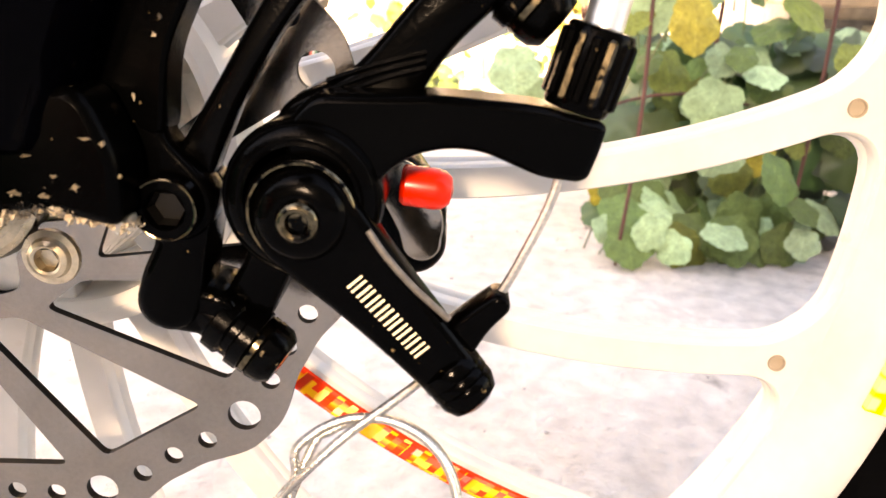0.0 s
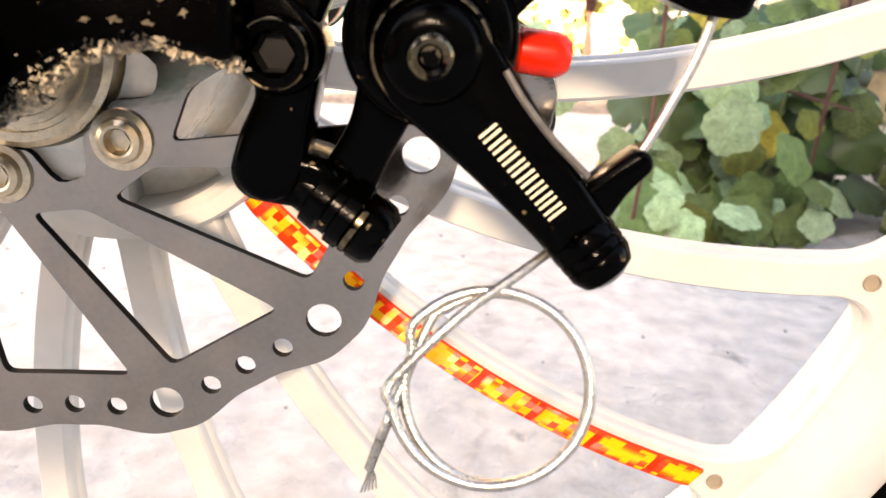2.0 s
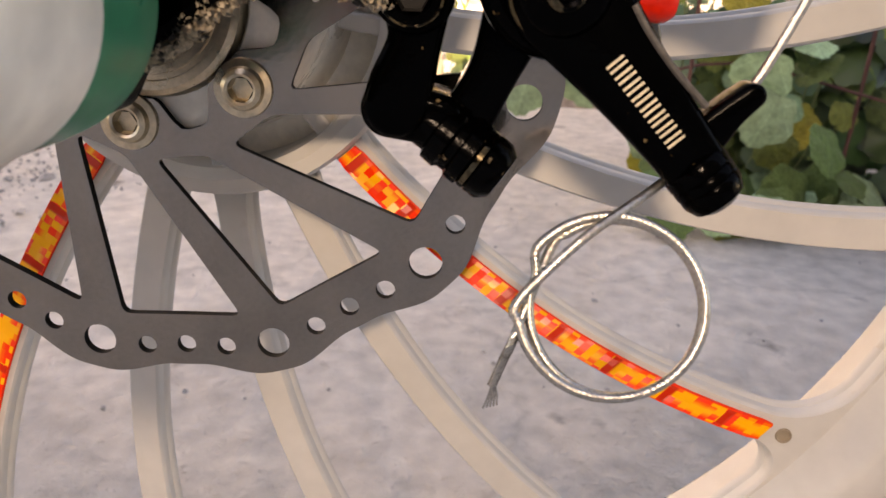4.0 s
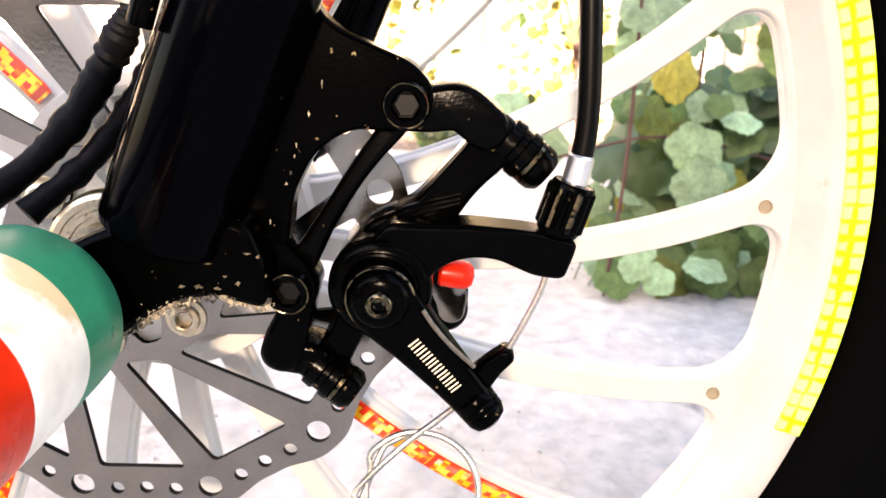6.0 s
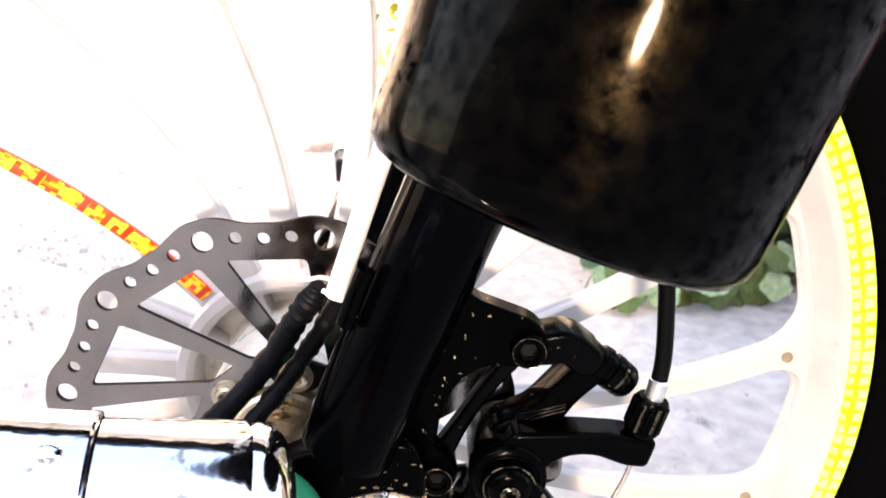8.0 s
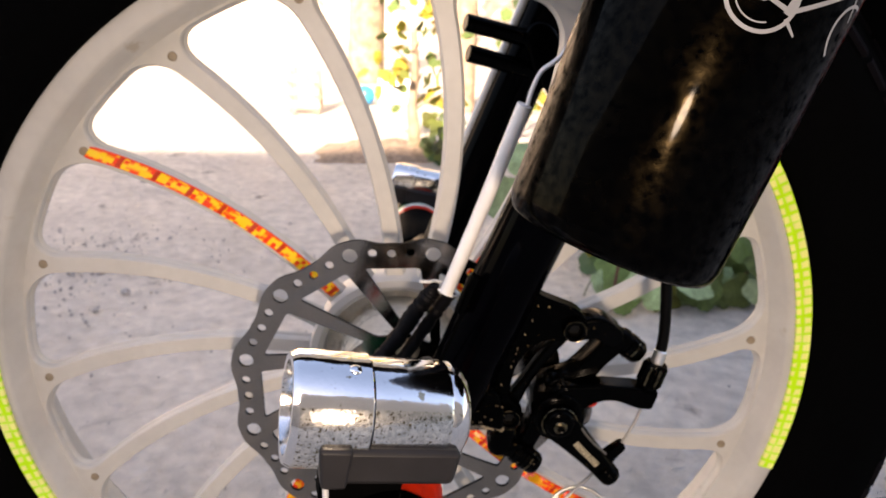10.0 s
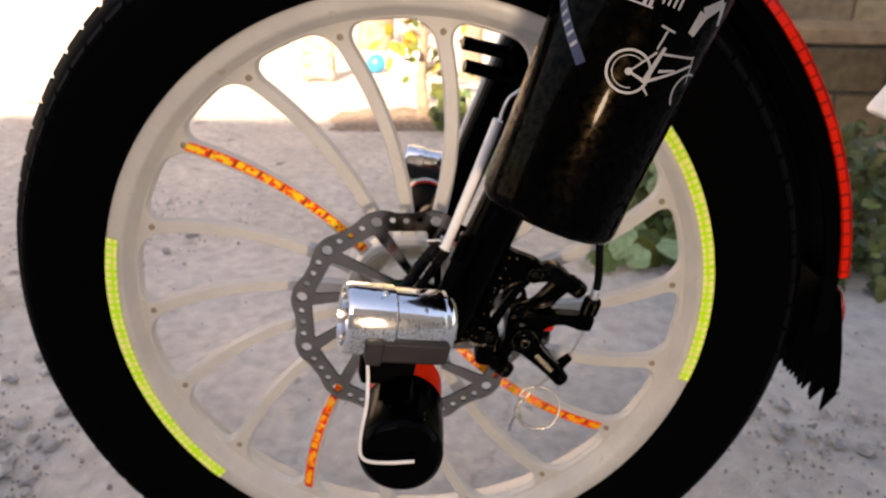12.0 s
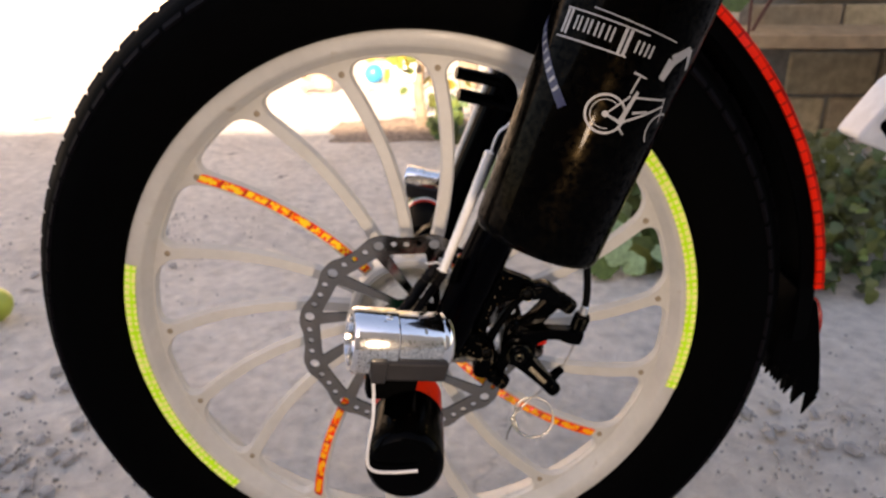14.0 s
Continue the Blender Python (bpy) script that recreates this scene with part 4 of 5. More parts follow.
for a0, h0, a1, h1, w0, w1 in ((-3.4, 79.3, 9, 78, 1.6, 2.2), (-3.4, 79.3, 9, 91, 1.0, 1.6), (9, 77, 13, 94, 4.2, 2.4), (8, 92, 9.5, 100.5, 1.4, 1.4), (4, 101.5, 15, 101.0, 1.8, 1.2),
                               (10, 78, 42, 92, 2.0, 1.8), (12, 91, 40, 95, 1.6, 1.6), (40, 96, 47, 84, 1.6, 1.2), (9, 76, 16, 73, 1.8, 1.0), (16, 84, 28, 87, 2.2, 1.4)):
    print_patch(bm, a0, h0, a1, h1, w0 * 0.62, w1 * 0.62)
print_ring(bm, 50, 80, 8.2, 9.2, 26, 80, 230)
part("printed_bicycle", bm, DECAL, bottle, "white printed bicycle outline", smooth=False)
bm = bmesh.new()
print_patch(bm, 27, 103, 30, 113, 3.5, 5.5)
print_patch(bm, 30, 113, 44, 121, 5.5, 4.0)
print_patch(bm, 44, 121, 52, 112, 3.6, 2.4)
part("printed_patch", bm, DECAL, bottle, "plain white printed patch", smooth=False)
bm = bmesh.new()
print_patch(bm, -96, 112, -35, 75, 5.0, 4.4, 20)
sticker = part("sticker", bm, BLUE_DECAL, bottle, "dark blue slanting sticker", smooth=False)
bm = bmesh.new()
for k in range(8):
    t = 0.12 + 0.1 * k
    print_patch(bm, -96 + 61 * t - 1.6, 112 - 37 * t - 1.5, -96 + 61 * t + 1.6, 112 - 37 * t + 1.5, 1.6, steps=2)
for v in bm.verts:
    v.co += (v.co - (BOTTLE_AT + BOTTLE_UP * 95) * MM).normalized() * 0.00015
part("printed_bars", bm, DECAL, sticker, "pale printed bars", smooth=False)

# ---- pegs with coloured bands, and lamps over them ----
def axle_peg(at, way, bands, end):
    """A banded sleeve on the axle's end with a rubber end; bands: (from, to, material, name)."""
    peg = thing("axle_peg", "axle foot peg banded green, white and red with black rubber end", "foot peg", group="axle pegs")
    for i, (h0, h1, mat, name) in enumerate(bands):
        prof = [(20.3, h0), (20.4, (h0 + h1) / 2), (20.3, h1)]
        if i == 0:
            prof = [(9, h0), (17.5, h0), (19.4, h0 + 0.7), (20.2, h0 + 2.6)] + prof[1:]
        part(name, lathe(prof, at, way, 56), mat, peg)
    part("rubber_end", lathe([(20, end[0]), (21.2, end[0] + 1), (21.4, end[0] + 3), (21.4, end[1] - 6), (20.6, end[1] - 3), (18, end[1] - 0.8), (0, end[1])], at, way, 56), BLACK_METAL, peg, "black rubber end")
    return peg


def chrome_lamp(place, r, left, right, turn=(0, 0), drop=14.5):
    """A chrome tube across the peg: sleeve on one end, rounded cap on the other, strap beneath."""
    lamp = thing("chrome_lamp", "small chrome plated tube lamp with rounded cap, clamped over axle peg", "lamp", group="axle lamps")
    lamp.matrix_basis = Matrix.Translation(ORIGIN + P3(*place)) @ Matrix.Rotation(radians(turn[0]), 4, "Z") @ Matrix.Rotation(radians(turn[1]), 4, "Y")
    at = (0, 0, 0)
    part("body", lathe([(0, 0), (r - 2, 0), (r - 0.7, 1), (r - 0.6, right - 2), (r - 1.6, right)], at, (1, 0, 0), 72), CHROME, lamp)
    part("sleeve", lathe([(r - 0.5, 0.6), (r + 0.2, 0.4), (r + 0.5, 0), (r + 0.6, -left + 2), (r - 0.6, -left), (r - 3, -left), (r - 3.5, -left + 4), (0, -left + 5)], at, (1, 0, 0), 72), CHROME, lamp)
    part("end_cap", lathe([(r - 1.2, right - 1.0), (r - 0.9, right + 0.6), (r - 1.3, right + 2.4), (r - 2.6, right + 4.6), (r - 5, right + 6.2), (r - 9, right + 7.2), (0, right + 7.6)], at, (1, 0, 0), 56), CHROME, lamp, "rounded chrome end cap")
    for tube_part in lamp.children:
        if tube_part.name.split(".")[0] in ("body", "sleeve"):
            tube_part.data.materials.append(GRIMY_CHROME)
            for f in tube_part.data.polygons:
                if f.normal.z < 0.52 and abs(f.normal.x) < 0.5:
                    f.material_index = 1      # speckled with road dirt beneath
    part("rivet", lathe([(0, 0.9), (0.6, 0.86), (1.1, 0.72), (1.5, 0.5), (1.8, 0.2), (1.95, -0.1), (2.0, -0.6)], (at[0] - 5, at[1] - (r + 0.5) * 0.34, at[2] + (r + 0.5) * 0.94), (0, -0.34, 0.94), 16), CHROME, lamp)
    part("clamp", fill([rounded([(-13, -3), (right + 3, -3), (right + 2, -drop), (-11, -drop)], 2.5)], -r - 1.6, 20), CLAMP_GREY, lamp, "dark grey clamp block", bevel=2.0)
    part("clamp_foot", fill([rounded([(-8, 2 - drop), (right - 2, 2 - drop), (right - 4, -place[2] + 20), (-6, -place[2] + 20)], 2.5)], 11, 21), RUBBER, lamp, bevel=1.5)
    part("clamp_band", fill([rounded([(-14.5, -2.5), (-4.5, -2.5), (-5, -drop - 1), (-12.5, -drop - 1)], 1.5)], -r - 2.6, 15), CLAMP_GREY, lamp, bevel=1.2)
    return lamp


axle_peg((0.8, 0, 2.5), (0, -1, 0), [(44, 62, PEG_GREEN, "green_band"), (62, 82, PEG_WHITE, "white_band"), (82, 104, PEG_RED, "red_band")], (104, 150))
axle_peg((6, 120, 6), (0, 1, 0), [(37, 103, RUBBER, "rubber_sleeve"), (103, 110, PEG_RED, "red_band"), (110, 117, PEG_WHITE, "white_band"), (117, 124, PEG_GREEN, "green_band")], (124, 140))
chrome_lamp((-6, -120, 64.2), 17.2, 23, 26, (14, 10))
chrome_lamp((4, 252, 39), 12, 17, 22, (-6, 9), 15)

# white strip lamp on the fork leg, with its lead and wrapped cables
strip = thing("white_strip", "white plastic strip with lead, tied along the fork leg", "strip")
part("tube", tube([(22.5, -23, 62.5), (36.5, -28, 103), (50.5, -33, 145)], 3.0, 14, steps=6), WHITE_PLASTIC, strip)
part("lead", tube([(51.5, -33.5, 145), (53, -34, 151), (56, -35, 158), (61, -35, 162), (66, -33, 168), (74, -30, 190)], 0.9, 8), WHITE_PLASTIC, strip)
part("cable_tie", tube([(19, -23, 64), (24, -25, 62), (28, -20, 60), (24, -14, 62), (18, -16, 65), (15, -22, 67), (11, -24, 68)], 0.7, 8), WHITE_PLASTIC, strip)
lead = thing("white_lead", "thin white lamp lead looped round the peg's rubber end", "cable")
part("lead", tube([(-15.3, -136.5, 48), (-15, -140, 41), (-15.4, -146, 31), (-17.8, -150.5, 19), (-18.4, -153, 10), (-17, -153.4, 6), (-13, -153.5, 4), (-4, -153.5, 3.6), (8, -153.5, 4.6)], 0.95, 10), LEAD_WHITE, lead)
wrapped = thing("wrapped_cable", "two lamp leads wrapped in black insulating tape", "cable")
lump = [random.uniform(0.86, 1.16) for _ in range(200)]
part("lead", tube([(17.5, -21, 65), (15, -20, 60), (9, -18, 51), (1, -20, 39), (-8, -24, 29), (-18, -34, 22), (-24, -55, 24), (-20, -85, 40), (-12, -105, 46)], 3.6, 14, wobble=lambda i: lump[i] * min(1, 0.55 + i * 0.05)), CLOTH_TAPE, wrapped)
part("lead", tube([(24, -18, 60), (20, -16, 53), (13, -16, 42), (4, -20, 30), (-6, -30, 20)], 3.0, 14, wobble=lambda i: lump[i + 90]), CLOTH_TAPE, wrapped)

# ---- mudguard ----
mudguard = thing("mudguard", "black front wheel mudguard with red reflective strip and bristled flap", "mudguard")
GUARD = [(284, -18), (296, -22), (303, -34), (306, -50), (307, -60), (306, -70), (303, -86), (296, -98), (284, -102), (283, -100), (294, -96), (300.5, -84), (304, -60), (300.5, -36), (294, -24), (283, -20)]
part("blade", lathe(GUARD, segs=70, arc=(radians(-3), radians(98)), closed=True), RUBBER, mudguard)
part("reflective_strip", band(300.5, 294.5, 5.5, 49, 17.2, 3.0, bmesh.new(), 70), RED_TAPE, mudguard, "red cellular reflective strip")
bm = fill([rounded([(286, 24), (303, 13), (308, -6), (314, -34), (319, -65), (315, -74), (302, -62), (287, -47), (276, -36), (279, -10)], 3)], 28, 96)
part("flap", bm, RUBBER, mudguard, "black rubber mud flap", bevel=2)
for x, z in ((276, -52), (284, -59), (292, -69), (300, -79), (309, -87)):
    for y in (32, 52, 72, 90):
        part("bristle", rod((x + 6, y, z + 17), (x, y + (x * 7 + y) % 5 - 2, z), 5.0, 0.9, 8), RUBBER, mudguard)
part("reflector", lathe([(0, 6), (10, 5), (16, 2.5), (18.5, -1), (18.5, -8)], (317, 58, -15), (1, -0.12, 0.05), 28), RED_PLASTIC, mudguard, "round red reflector")

# white frame panel of the bicycle behind the wheel
frame_panel = thing("frame_panel", "white painted bicycle frame panel with dark patch", "frame")
part("panel", fill([rounded([(319, 130), (352, 118), (420, 128), (480, 190), (420, 215), (345, 170)], 6)], 52, 84), WHITE_PLASTIC, frame_panel, bevel=4)
part("patch", fill([rounded([(333, 141), (345, 128), (352, 140), (372, 132), (400, 150), (380, 168), (350, 158)], 5)], 51.2, 51.8), BLACK_PAINT, frame_panel)

# ---- ground and surroundings ----
bm = bmesh.new()
bmesh.ops.create_grid(bm, x_segments=90, y_segments=90, size=3.0)
for v in bm.verts:
    v.co.z = 0.006 * (noise.noise(v.co * 3.1) + 0.5 * noise.noise(v.co * 9.7)) - 0.004
    if max(abs(v.co.x), abs(v.co.y)) > 2.99:
        v.co.x *= 200
        v.co.y *= 200
        v.co.z = 0
ground = tagged(part("ground", bm, GROUND), "rough grey broken concrete yard ground", "ground", kind="structure")
def box(size, at=(0, 0, 0), bm=None):
    bm = bm or bmesh.new()
    made = bmesh.ops.create_cube(bm, size=1)["verts"]
    bmesh.ops.scale(bm, vec=size, verts=made)
    bmesh.ops.translate(bm, vec=at, verts=made)
    return bm


# walls that close the yard; the first two are unseen, added as sun blockers
tagged(part("wall_house_tall", box((14, 0.3, 6.6), (6.1, -4.45, 3.3)), SUNBLOCK_PLASTER, smooth=False), "plain unseen taller wall added to keep sun off the garden wall", "wall", kind="structure")
tagged(part("wall_house", box((30, 0.3, 3.4), (-2, -4.15, 1.7)), SUNBLOCK_PLASTER, smooth=False), "plain unseen wall added behind the viewer to block the sun", "wall", kind="structure")
WALL_Y = 1.68
garden = tagged(part("wall_garden", box((5.2, 0.2, 1.3), (3.45, WALL_Y + 0.112, 0.65)), MORTAR, smooth=False), "low garden wall of grey brown blocks", "wall", kind="structure")
tagged(part("wall_far", box((14, 0.25, 2.6), (-3.2, 5.4, 1.3)), PINK_PLASTER, smooth=False), "sunlit pinkish plaster wall across the yard", "wall", kind="structure")

# wooden bench along the garden wall
bench = thing("wooden_bench", "low weathered wooden bench along the block wall", "bench", at=(0, 0, 0))
part("plank", box((2.6, 0.22, 0.035), (2.05, WALL_Y - 0.14, 0.305)), WOOD, bench, smooth=False, bevel=4)
for x in (1.3, 1.95, 2.6):
    part("leg", box((0.05, 0.14, 0.289), (x, WALL_Y - 0.14, 0.1425)), WOOD, bench, smooth=False, bevel=3)
    part("brace", rod((x * 1000 + 5, (WALL_Y - 0.16) * 1000, 275), (x * 1000 + 130, (WALL_Y - 0.16) * 1000, 292), 9, segs=8), WOOD, bench)


def leaf_mesh(name, mat, lobes=5, depth=0.2):
    """A broad lobed leaf about one unit wide, cupped, folded along its midrib, stalk at the origin."""
    bm = bmesh.new()
    n = lobes * 6
    mid = bm.verts.new((0, 0.36, 0.03))
    ring, inner = [], []
    for k in range(n + 1):
        a = radians(-152 + 304 * k / n)
        w = 0.5 * (1 - depth * (0.5 - 0.5 * math.cos(a * lobes)) ** 2.0) * (1 + 0.1 * math.cos(a)) * (1 + 0.022 * ((k % 2) * 2 - 1))
        for lst, f in ((ring, 1.0), (inner, 0.55)):
            x, y = math.sin(a) * w * f, 0.36 + math.cos(a) * w * f
            z = 0.10 * abs(x) - 0.28 * (x * x + (y - 0.36) ** 2) * f + 0.02 * math.sin(5 * a + 1) * f
            lst.append(bm.verts.new((x, y, z)))
    base = bm.verts.new((0, 0, 0))
    for k in range(n):
        bm.faces.new((inner[k], ring[k], ring[k + 1], inner[k + 1]))
        bm.faces.new((mid, inner[k], inner[k + 1]))
    bm.faces.new((base, ring[0], inner[0], mid))
    bm.faces.new((base, mid, inner[-1], ring[-1]))
    return mesh_from(name, bm, mat, angle=60)


BROAD = [leaf_mesh("leaf", m, 5, 0.13) for m in LEAF]
SMALL = [leaf_mesh("leaf", m, 3, 0.3) for m in LEAF_DARK]
rng = random.Random(5)
STALKS = [mesh_from("stalk", tube([(0, 0, 0), (dx * 0.5, 18, -25), (dx, 45, -70)], 1.1, 5, steps=3), STEM) for dx in (-28, -10, 8, 25)]


def vine(at, label, spots, meshes, weights, size, facing=(0, -0.75, 0.65), spread=0.55, stems=(), group="garden plants", singly=300, stalked=True):
    """A plant of stalked leaves: spots are the leaves' places in metres."""
    plant = thing("vine_plant", label, "plant", at=at, group=group)
    o = Vector(at)
    for path, r, mat in stems:
        part("stem", tube([(Vector(q) - o) * 1000 for q in path], r, 7, steps=4), mat, plant)
    mass_verts, mass_faces = [], []
    for number, p in enumerate(sorted(spots, key=lambda s: s[1])):
        me = rng.choices(meshes, weights)[0]
        nrm = (Vector(facing) + Vector([rng.uniform(-spread, spread) for _ in range(3)])).normalized()
        down = Vector((rng.uniform(-0.7, 0.7), rng.uniform(-0.3, 0.1), -1))
        y = (down - nrm * down.dot(nrm)).normalized()
        x = y.cross(nrm)
        s = rng.uniform(*size)
        m = Matrix((x, y, nrm)).transposed().to_4x4()
        place = Matrix.Translation(Vector(p) - o) @ m @ Matrix.Diagonal((s * rng.uniform(0.85, 1.1), s, s, 1))
        if number >= singly:
            start = len(mass_verts)
            mass_verts += [place @ v.co for v in me.vertices]
            mass_faces += [[start + k for k in f.vertices] for f in me.polygons]
            continue
        ob = new("leaf", me)
        ob.parent = plant
        ob.matrix_local = place
        if stalked:
            stalk = new("stalk", rng.choice(STALKS))
            stalk.parent = plant
            stalk.location = Vector(p) - o
    if mass_verts:
        me = bpy.data.meshes.new("foliage")
        me.from_pydata(mass_verts, [], mass_faces)
        me.materials.append(meshes[-1].materials[0])
        rest = new("foliage", me)
        rest.parent = plant
        tagged(rest, "mass of small leaves", kind="stuff")
    return plant


def scatter(n, x, y, z, keep=None):
    out = []
    while len(out) < n:
        p = (rng.uniform(*x), rng.uniform(*y), rng.uniform(*z))
        if keep is None or keep(p):
            out.append(p)
    return out


def bank(p):
    return p[2] < 0.05 + (p[1] - 0.68) * 0.95 + 0.06 * math.sin(p[0] * 14)


# broad-leaved creeper, low over the ground and up red stalks
low = scatter(150, (0.25, 0.68), (0.74, 1.06), (0.03, 0.27), lambda p: bank(p) and 0.235 + (p[1] - 0.66) * 0.33 < p[0] < 0.5 + (p[1] - 0.66) * 0.45)
high = scatter(26, (0.27, 0.55), (0.74, 0.95), (0.2, 0.34)) + scatter(9, (0.3, 0.54), (0.74, 0.92), (0.32, 0.46))
edge = [(x, 0.73 + 0.02 * math.sin(x * 31), 0.035 + 0.03 * rng.random()) for x in [0.27 + 0.03 * k for k in range(9)]]
stems = [([(0.29, 0.72, 0.0), (0.3, 0.72, 0.2), (0.292, 0.73, 0.55)], 2.3, RED_STEM), ([(0.52, 0.8, 0.0), (0.53, 0.8, 0.3), (0.525, 0.82, 0.6)], 2.6, RED_STEM),
         ([(0.41, 0.9, 0.0), (0.43, 0.9, 0.3), (0.40, 0.9, 0.6)], 3.0, RED_STEM), ([(0.22, 0.75, 0.17), (0.36, 0.76, 0.2), (0.55, 0.78, 0.16)], 1.8, RED_STEM),
         ([(0.62, 0.9, 0.01), (0.45, 0.86, 0.03), (0.32, 0.88, 0.02)], 2.2, STEM)]
vine((0.42, 0.75, 0), "broad-leaved green creeper with yellowing leaves on red stalks", low + high + edge, BROAD, (0.44, 0.4, 0.02, 0.14), (0.04, 0.07), stems=stems)
vine((0.34, 0.9, 0), "single large yellowed creeper leaves near the ground", [(0.35, 0.93, 0.085), (0.318, 0.9, 0.07), (0.335, 0.7, 0.305)], BROAD[2:3], (1,), (0.05, 0.07), facing=(0, -1, 0.35), spread=0.3)
# extra leaves behind, coloured dark to paint the shade between the others
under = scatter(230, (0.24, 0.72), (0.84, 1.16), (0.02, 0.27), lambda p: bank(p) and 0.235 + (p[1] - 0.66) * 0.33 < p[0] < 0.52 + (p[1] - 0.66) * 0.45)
vine((0.45, 1.0, 0), "under layer of creeper leaves coloured dark as shade in the gaps", under, [leaf_mesh("leaf", LEAF_DARK[0], 5, 0.13)], (1,), (0.045, 0.075))
# finer, darker bank of leaves before the garden wall
bushy = scatter(1500, (0.6, 1.08), (0.62, 1.2), (0.01, 0.26), lambda p: p[0] > 0.56 + (p[1] - 0.66) * 0.45 and p[2] < min(0.04 + (p[1] - 0.62) * 1.6, 0.235 - 0.28 * (p[1] - 0.66)) + 0.03 * math.sin(p[0] * 11) + 0.02 * math.sin(p[0] * 37))
vine((1.0, 0.9, 0), "dense low bank of small dark green leaves", bushy, SMALL, (0.55, 0.45), (0.014, 0.032), spread=0.9, stalked=False)
vine((0.8, 1.5, 0), "yellow green climbing leaves on the garden wall", scatter(26, (0.74, 0.96), (1.35, 1.55), (0.5, 0.75)), BROAD, (0.35, 0.1, 0.35, 0.2), (0.06, 0.1), stems=[([(0.8, 1.5, 0), (0.85, 1.5, 0.4), (1.25, 1.45, 0.55)], 5, RED_STEM)])

# sunlit far side of the yard
def tree(at, height, r, label, leaves, crown):
    t = thing("tree", label, "tree", at=at, group="yard trees")
    part("trunk", tube([(0, 0, -20), (r * 0.2, 0, height * 250), (-r * 0.4, 20, height * 600), (r * 0.3, 0, height * 1000)], r, 14, wobble=lambda i: 1.25 - 0.02 * i), BARK, t)
    for k in range(6):
        z = height * (0.35 + 0.1 * k)
        a = k * 2.4
        part("limb", tube([(0, 0, z * 1000), (math.cos(a) * 180, math.sin(a) * 180, z * 1000 + 160), (math.cos(a) * 420, math.sin(a) * 420, z * 1000 + 280)], r * 0.3, 8, wobble=lambda i: 1 - 0.04 * i), BARK, t)
    cl = bmesh.new()
    for _ in range(leaves):
        c = Vector((rng.gauss(0, crown), rng.gauss(0, crown), height * 1000 * rng.uniform(0.45, 1.1)))
        u = Vector([rng.gauss(0, 1) for _ in range(3)]).normalized() * rng.uniform(30, 55)
        v = u.orthogonal().normalized() * rng.uniform(18, 32)
        cl.faces.new([cl.verts.new(q * MM) for q in (c - u, c + v, c + u, c - v)])
    part("crown", cl, LEAF[2], t, smooth=False)
    return t


tree((0.14, 2.5, 0), 1.9, 32, "young tree with rough brown trunk and yellowing leaves", 500, 330)
tree((-0.285, 3.3, 0), 2.4, 70, "tree with pale brown trunk beyond the yard", 700, 420)
tree((0.5, 2.9, 0), 2.2, 50, "yellow leaved tree in the sunlit garden", 800, 420)
bm = bmesh.new()
bmesh.ops.create_grid(bm, x_segments=60, y_segments=12, size=0.5)
for v in bm.verts:
    v.co.x, v.co.y = v.co.x * 1.5 + 0.42, v.co.y * 0.3 + 1.79
    e = min(1, (0.75 - abs(v.co.x - 0.42)) * 6, (0.15 - abs(v.co.y - 1.79)) * 9)
    v.co.z = -0.012 + max(e, 0) * (0.035 + 0.018 * noise.noise(v.co * 17))
tagged(part("soil_bed", bm, SOIL), "brown raised garden soil bed", "soil", kind="structure")
vine((0.05, 1.66, 0), "small green weed clump by the soil bed", scatter(40, (0.0, 0.1), (1.6, 1.72), (0.02, 0.13)), SMALL, (0.5, 0.5), (0.025, 0.045))
shrub = scatter(150, (0.2, 0.66), (1.72, 1.95), (0.08, 0.5), lambda p: (p[0] - 0.42) ** 2 / 0.05 + (p[2] - 0.28) ** 2 / 0.045 < 1)
vine((0.42, 1.82, 0), "open shrub with olive and yellow leaves on thin dark branches", shrub, [BROAD[0], BROAD[2], BROAD[3], SMALL[0]], (0.2, 0.35, 0.2, 0.25), (0.02, 0.042), spread=0.9, stalked=False,
     stems=[([(0.42, 1.82, 0), (0.4, 1.82, 0.2), (0.33 + 0.06 * k, 1.8 + 0.02 * k, 0.46)], 4, RED_STEM) for k in range(4)])
vine((0.33, 0.74, 0), "large pale creeper leaves high on the red stalks", [(0.304, 0.74, 0.38), (0.325, 0.74, 0.325), (0.395, 0.74, 0.215), (0.405, 0.73, 0.17), (0.156, 0.76, 0.245), (0.19, 0.78, 0.21), (0.13, 0.78, 0.19)], BROAD[1:2], (1,), (0.062, 0.082), facing=(0, -1, 0.35), spread=0.35)
ball = thing("blue_ball", "small bright blue plastic ball lying on the sunlit ground", "ball", at=(-0.23, 2.6, 0.035))
bm = bmesh.new()
bmesh.ops.create_uvsphere(bm, u_segments=24, v_segments=16, radius=0.037)
part("skin", bm, BLUE_BALL, ball)
part("valve", rod((0, -34, 13), (0, -36.5, 14), 4, segs=8), WHITE_PLASTIC, ball)
crate = thing("white_crate", "white painted wooden crate standing in the sun", "crate", at=(-0.115, 2.7, 0))
for k in range(2):
    part("slat", box((0.13, 0.02, 0.042), (0, -0.1, 0.026 + 0.05 * k)), WHITE_PLASTIC, crate, smooth=False, bevel=2)
for x in (-0.055, 0.055):
    part("post", box((0.02, 0.2, 0.1), (x, 0.0, 0.05)), WHITE_PLASTIC, crate, smooth=False, bevel=2)
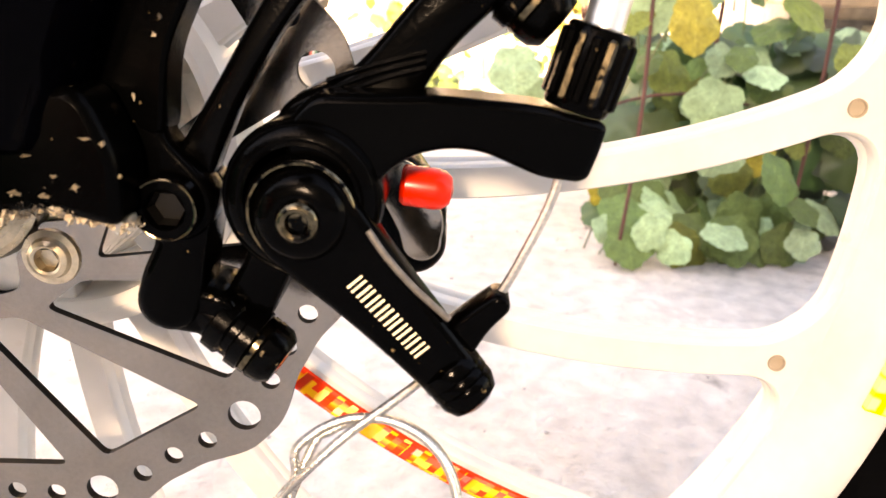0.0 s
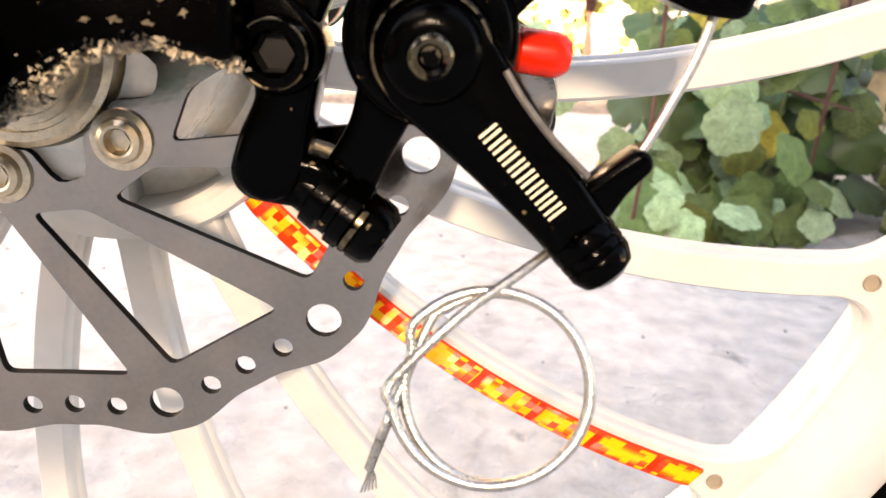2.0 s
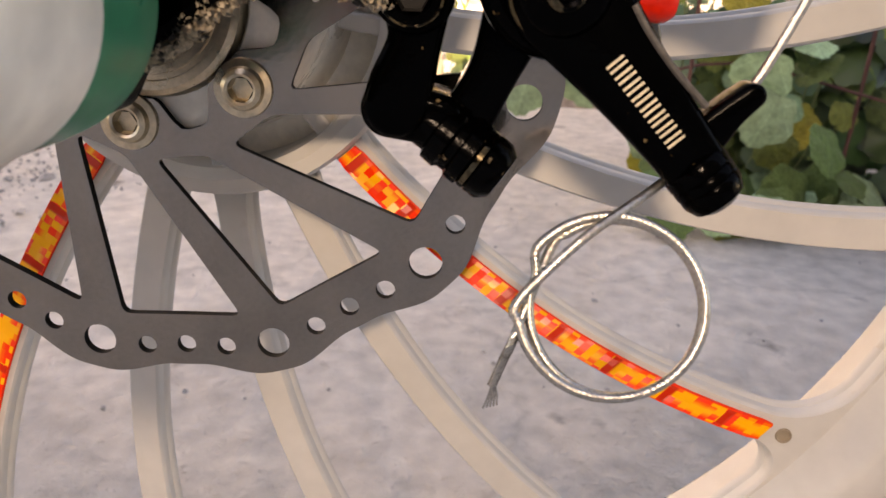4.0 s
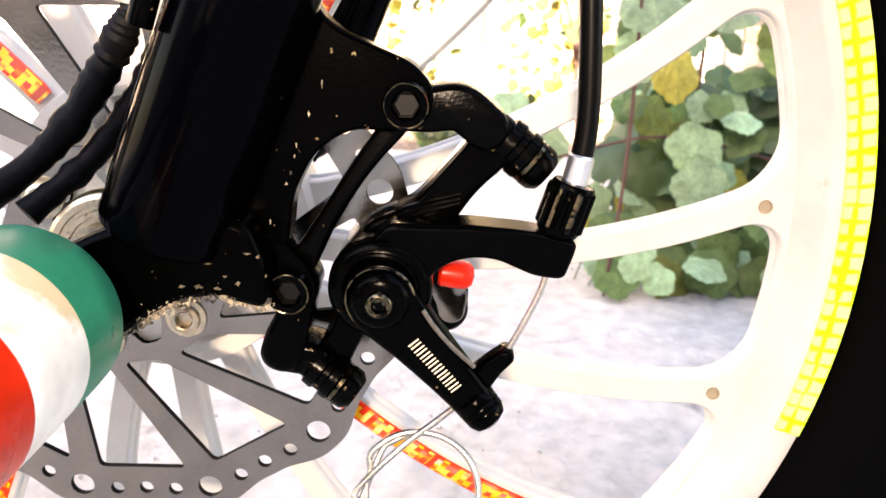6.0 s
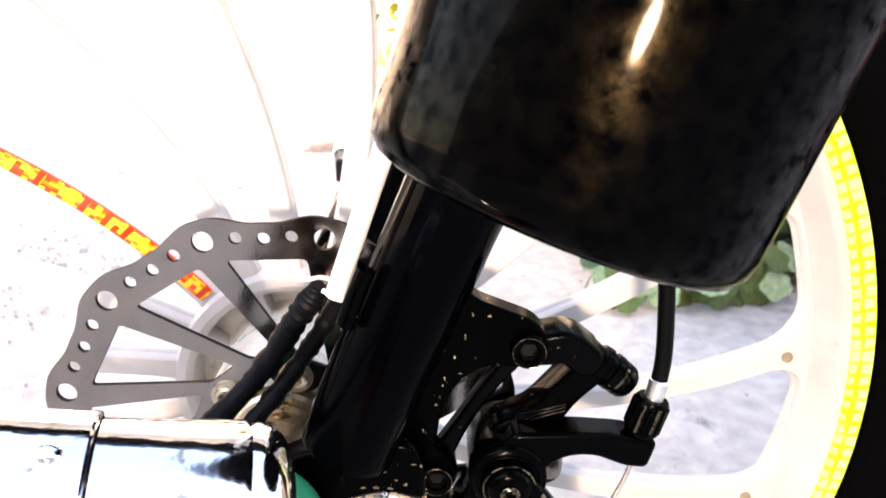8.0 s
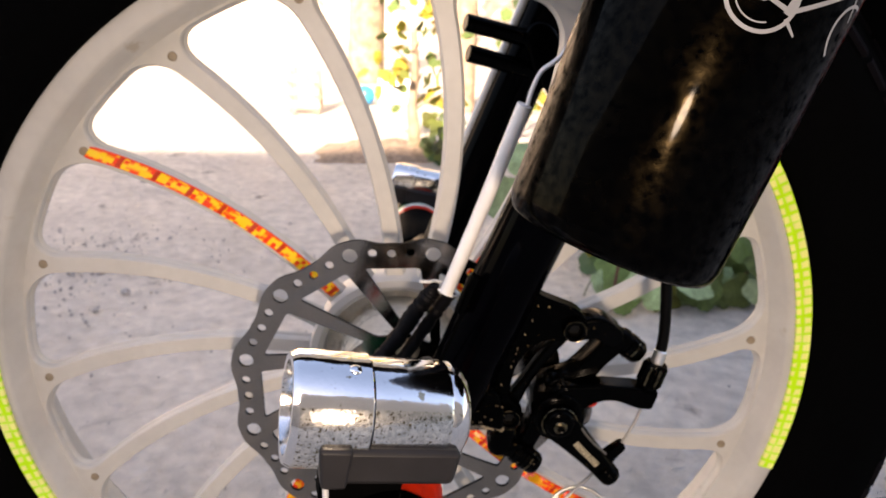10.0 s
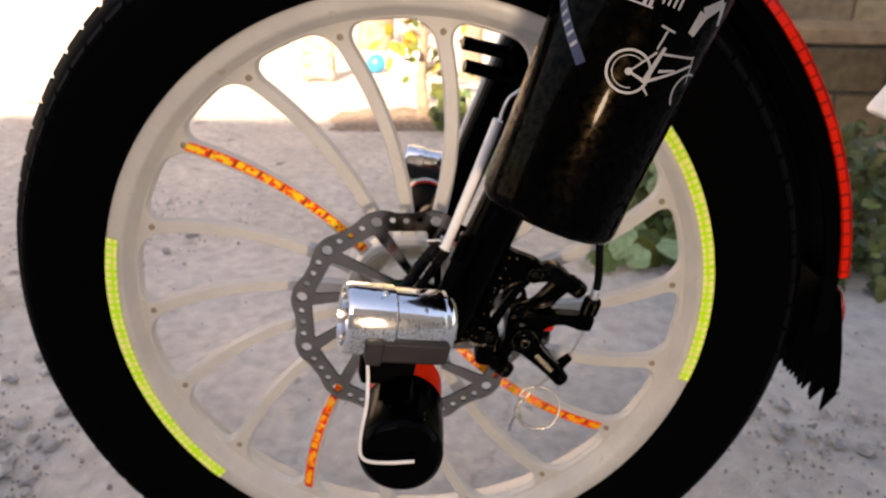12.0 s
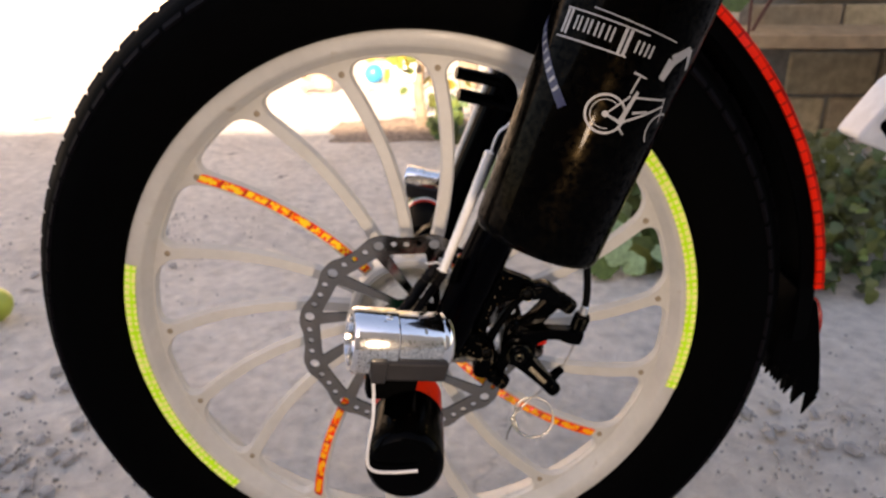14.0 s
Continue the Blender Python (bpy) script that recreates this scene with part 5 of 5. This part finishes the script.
stool = thing("wooden_crate", "small brown wooden slatted crate standing in the sun", "crate", at=(-0.43, 2.45, 0))
for x in (-0.045, 0.045):
    for y in (-0.045, 0.045):
        part("post", box((0.016, 0.016, 0.15), (x, y, 0.075)), PINK_WOOD, stool, smooth=False, bevel=2)
for z in (0.03, 0.075, 0.12):
    part("slat", box((0.12, 0.01, 0.03), (0, -0.059, z)), PINK_WOOD, stool, smooth=False, bevel=2)
sapling = thing("sapling", "young sapling with brown stem and yellow green leaves", "tree", at=(-0.03, 1.76, 0), group="yard trees")
part("trunk", tube([(0, 0, -10), (4, 0, 60), (-3, 4, 130), (5, 0, 230), (0, 6, 330)], 17, 12, wobble=lambda i: 1.15 - 0.02 * i), BARK, sapling)
for k in range(5):
    a = 1.3 * k
    part("limb", tube([(0, 0, 120 + 40 * k), (40 * math.cos(a), 40 * math.sin(a), 150 + 40 * k), (95 * math.cos(a), 70 * math.sin(a), 175 + 42 * k)], 4, 7, wobble=lambda i: 1 - 0.03 * i), BARK, sapling)
for _ in range(70):
    ob = new("leaf", rng.choices(BROAD, (0.25, 0.1, 0.4, 0.25))[0])
    ob.parent = sapling
    size = rng.uniform(0.025, 0.045)
    ob.matrix_local = pose(rng.gauss(0.01, 0.06), rng.gauss(0, 0.05), rng.uniform(0.13, 0.4), rng.uniform(20, 110), rng.uniform(-40, 40), rng.uniform(0, 360)) @ Matrix.Diagonal((size, size, size, 1))
fruit = thing("green_fruit", "small yellow green round fruit lying on concrete", "fruit", at=(-0.655, 0.565, 0.026))
part("flesh", lathe([(0, -25.5), (9, -25), (18, -20), (25, -9), (27, 2), (25, 13), (18, 21), (8, 24.5), (3, 24), (0, 23)], (0, 0, 0), (0.3, 0, 1), 28), FRUIT, fruit)
part("stalk", rod((6, 0, 22), (9, 0, 28), 1.5, segs=6), STEM, fruit)

# loose stones, on the broken patches
STONE = []
for k in range(4):
    bm = bmesh.new()
    bmesh.ops.create_icosphere(bm, subdivisions=1, radius=0.5)
    for v in bm.verts:
        v.co *= 1 + 0.35 * noise.noise(v.co * 2.3 + Vector((k * 7, 0, 0)))
        v.co.z *= 0.6
    STONE.append(mesh_from("stone", bm, PEBBLE, angle=25))
pebbles = thing("pebbles", "small loose grey stones scattered over broken concrete", "stones", at=(0, 0, 0), kind="stuff")
for _ in range(260):
    patch = rng.choice(((-0.75, 0.55, 0.2), (-0.35, 0.75, 0.22), (-0.5, 1.1, 0.3), (-0.9, 0.9, 0.3), (0.3, 0.45, 0.3), (-0.1, 0.5, 0.35), (0.6, 0.35, 0.2)))
    x, y = rng.gauss(patch[0], patch[2]), rng.gauss(patch[1], patch[2])
    if abs(y) < 0.13 and abs(x) < 0.25 or (0.02 < y < 0.1):
        continue
    ob = new("stone", rng.choice(STONE))
    ob.parent = pebbles
    s = rng.uniform(0.002, 0.006)
    ob.matrix_local = pose(x, y, s * 0.1, 0, 0, rng.uniform(0, 360)) @ Matrix.Diagonal((s, s * rng.uniform(0.7, 1.2), s, 1))

gravel = bmesh.new()
for _ in range(900):
    patch = rng.choice(((-0.45, 0.2, 0.07), (-0.58, 0.86, 0.11), (-0.58, 0.86, 0.11), (-0.45, 0.2, 0.06), (0.45, 0.25, 0.06)))
    x, y = rng.gauss(patch[0], patch[2]), rng.gauss(patch[1], patch[2] * 1.4)
    if 0.01 < y < 0.11 and abs(x) < 0.32:
        continue
    s = rng.uniform(0.001, 0.0038)
    made = bmesh.ops.create_cube(gravel, size=s)["verts"]
    turn = Matrix.Rotation(rng.uniform(0, 3), 3, Vector((rng.random(), rng.random(), rng.random() + 0.1)).normalized())
    for v in made:
        v.co = turn @ (v.co * rng.uniform(0.7, 1.3)) + Vector((x, y, 0.0005))
for _ in range(90):
    patch = rng.choice(((-0.45, 0.2, 0.05), (-0.49, 0.28, 0.06), (-0.58, 0.86, 0.09), (0.46, 0.25, 0.05)))
    x, y = rng.gauss(patch[0], patch[2]), rng.gauss(patch[1], patch[2] * 1.3)
    s = rng.uniform(0.006, 0.02)
    made = bmesh.ops.create_icosphere(gravel, subdivisions=1, radius=s * 0.5)["verts"]
    shift = Vector((rng.random() * 9, 0, 0))
    for v in made:
        v.co *= 1 + 0.9 * noise.noise(v.co * (1.6 / s) + shift)
        v.co = Vector((v.co.x + x, v.co.y * 1.3 + y, v.co.z * 0.55 + s * 0.02))
part("gravel", gravel, PEBBLE, pebbles, "fine grey gravel", smooth=False)

# blocks of the garden wall
bm = box((0.25, 0.016, 0.115))
bmesh.ops.bevel(bm, geom=bm.edges[:], offset=0.004, segments=1, affect="EDGES")
BLOCK = mesh_from("block", bm, BRICK, smooth=False)
for row in range(8):
    for k in range(15):
        ob = new("block", BLOCK)
        ob.parent = garden
        ob.location = (1.0 + 0.262 * k + (0.13 if row % 2 else 0) + rng.uniform(-0.003, 0.003), WALL_Y + 0.007 + rng.uniform(0, 0.004), 0.06 + 0.127 * row)
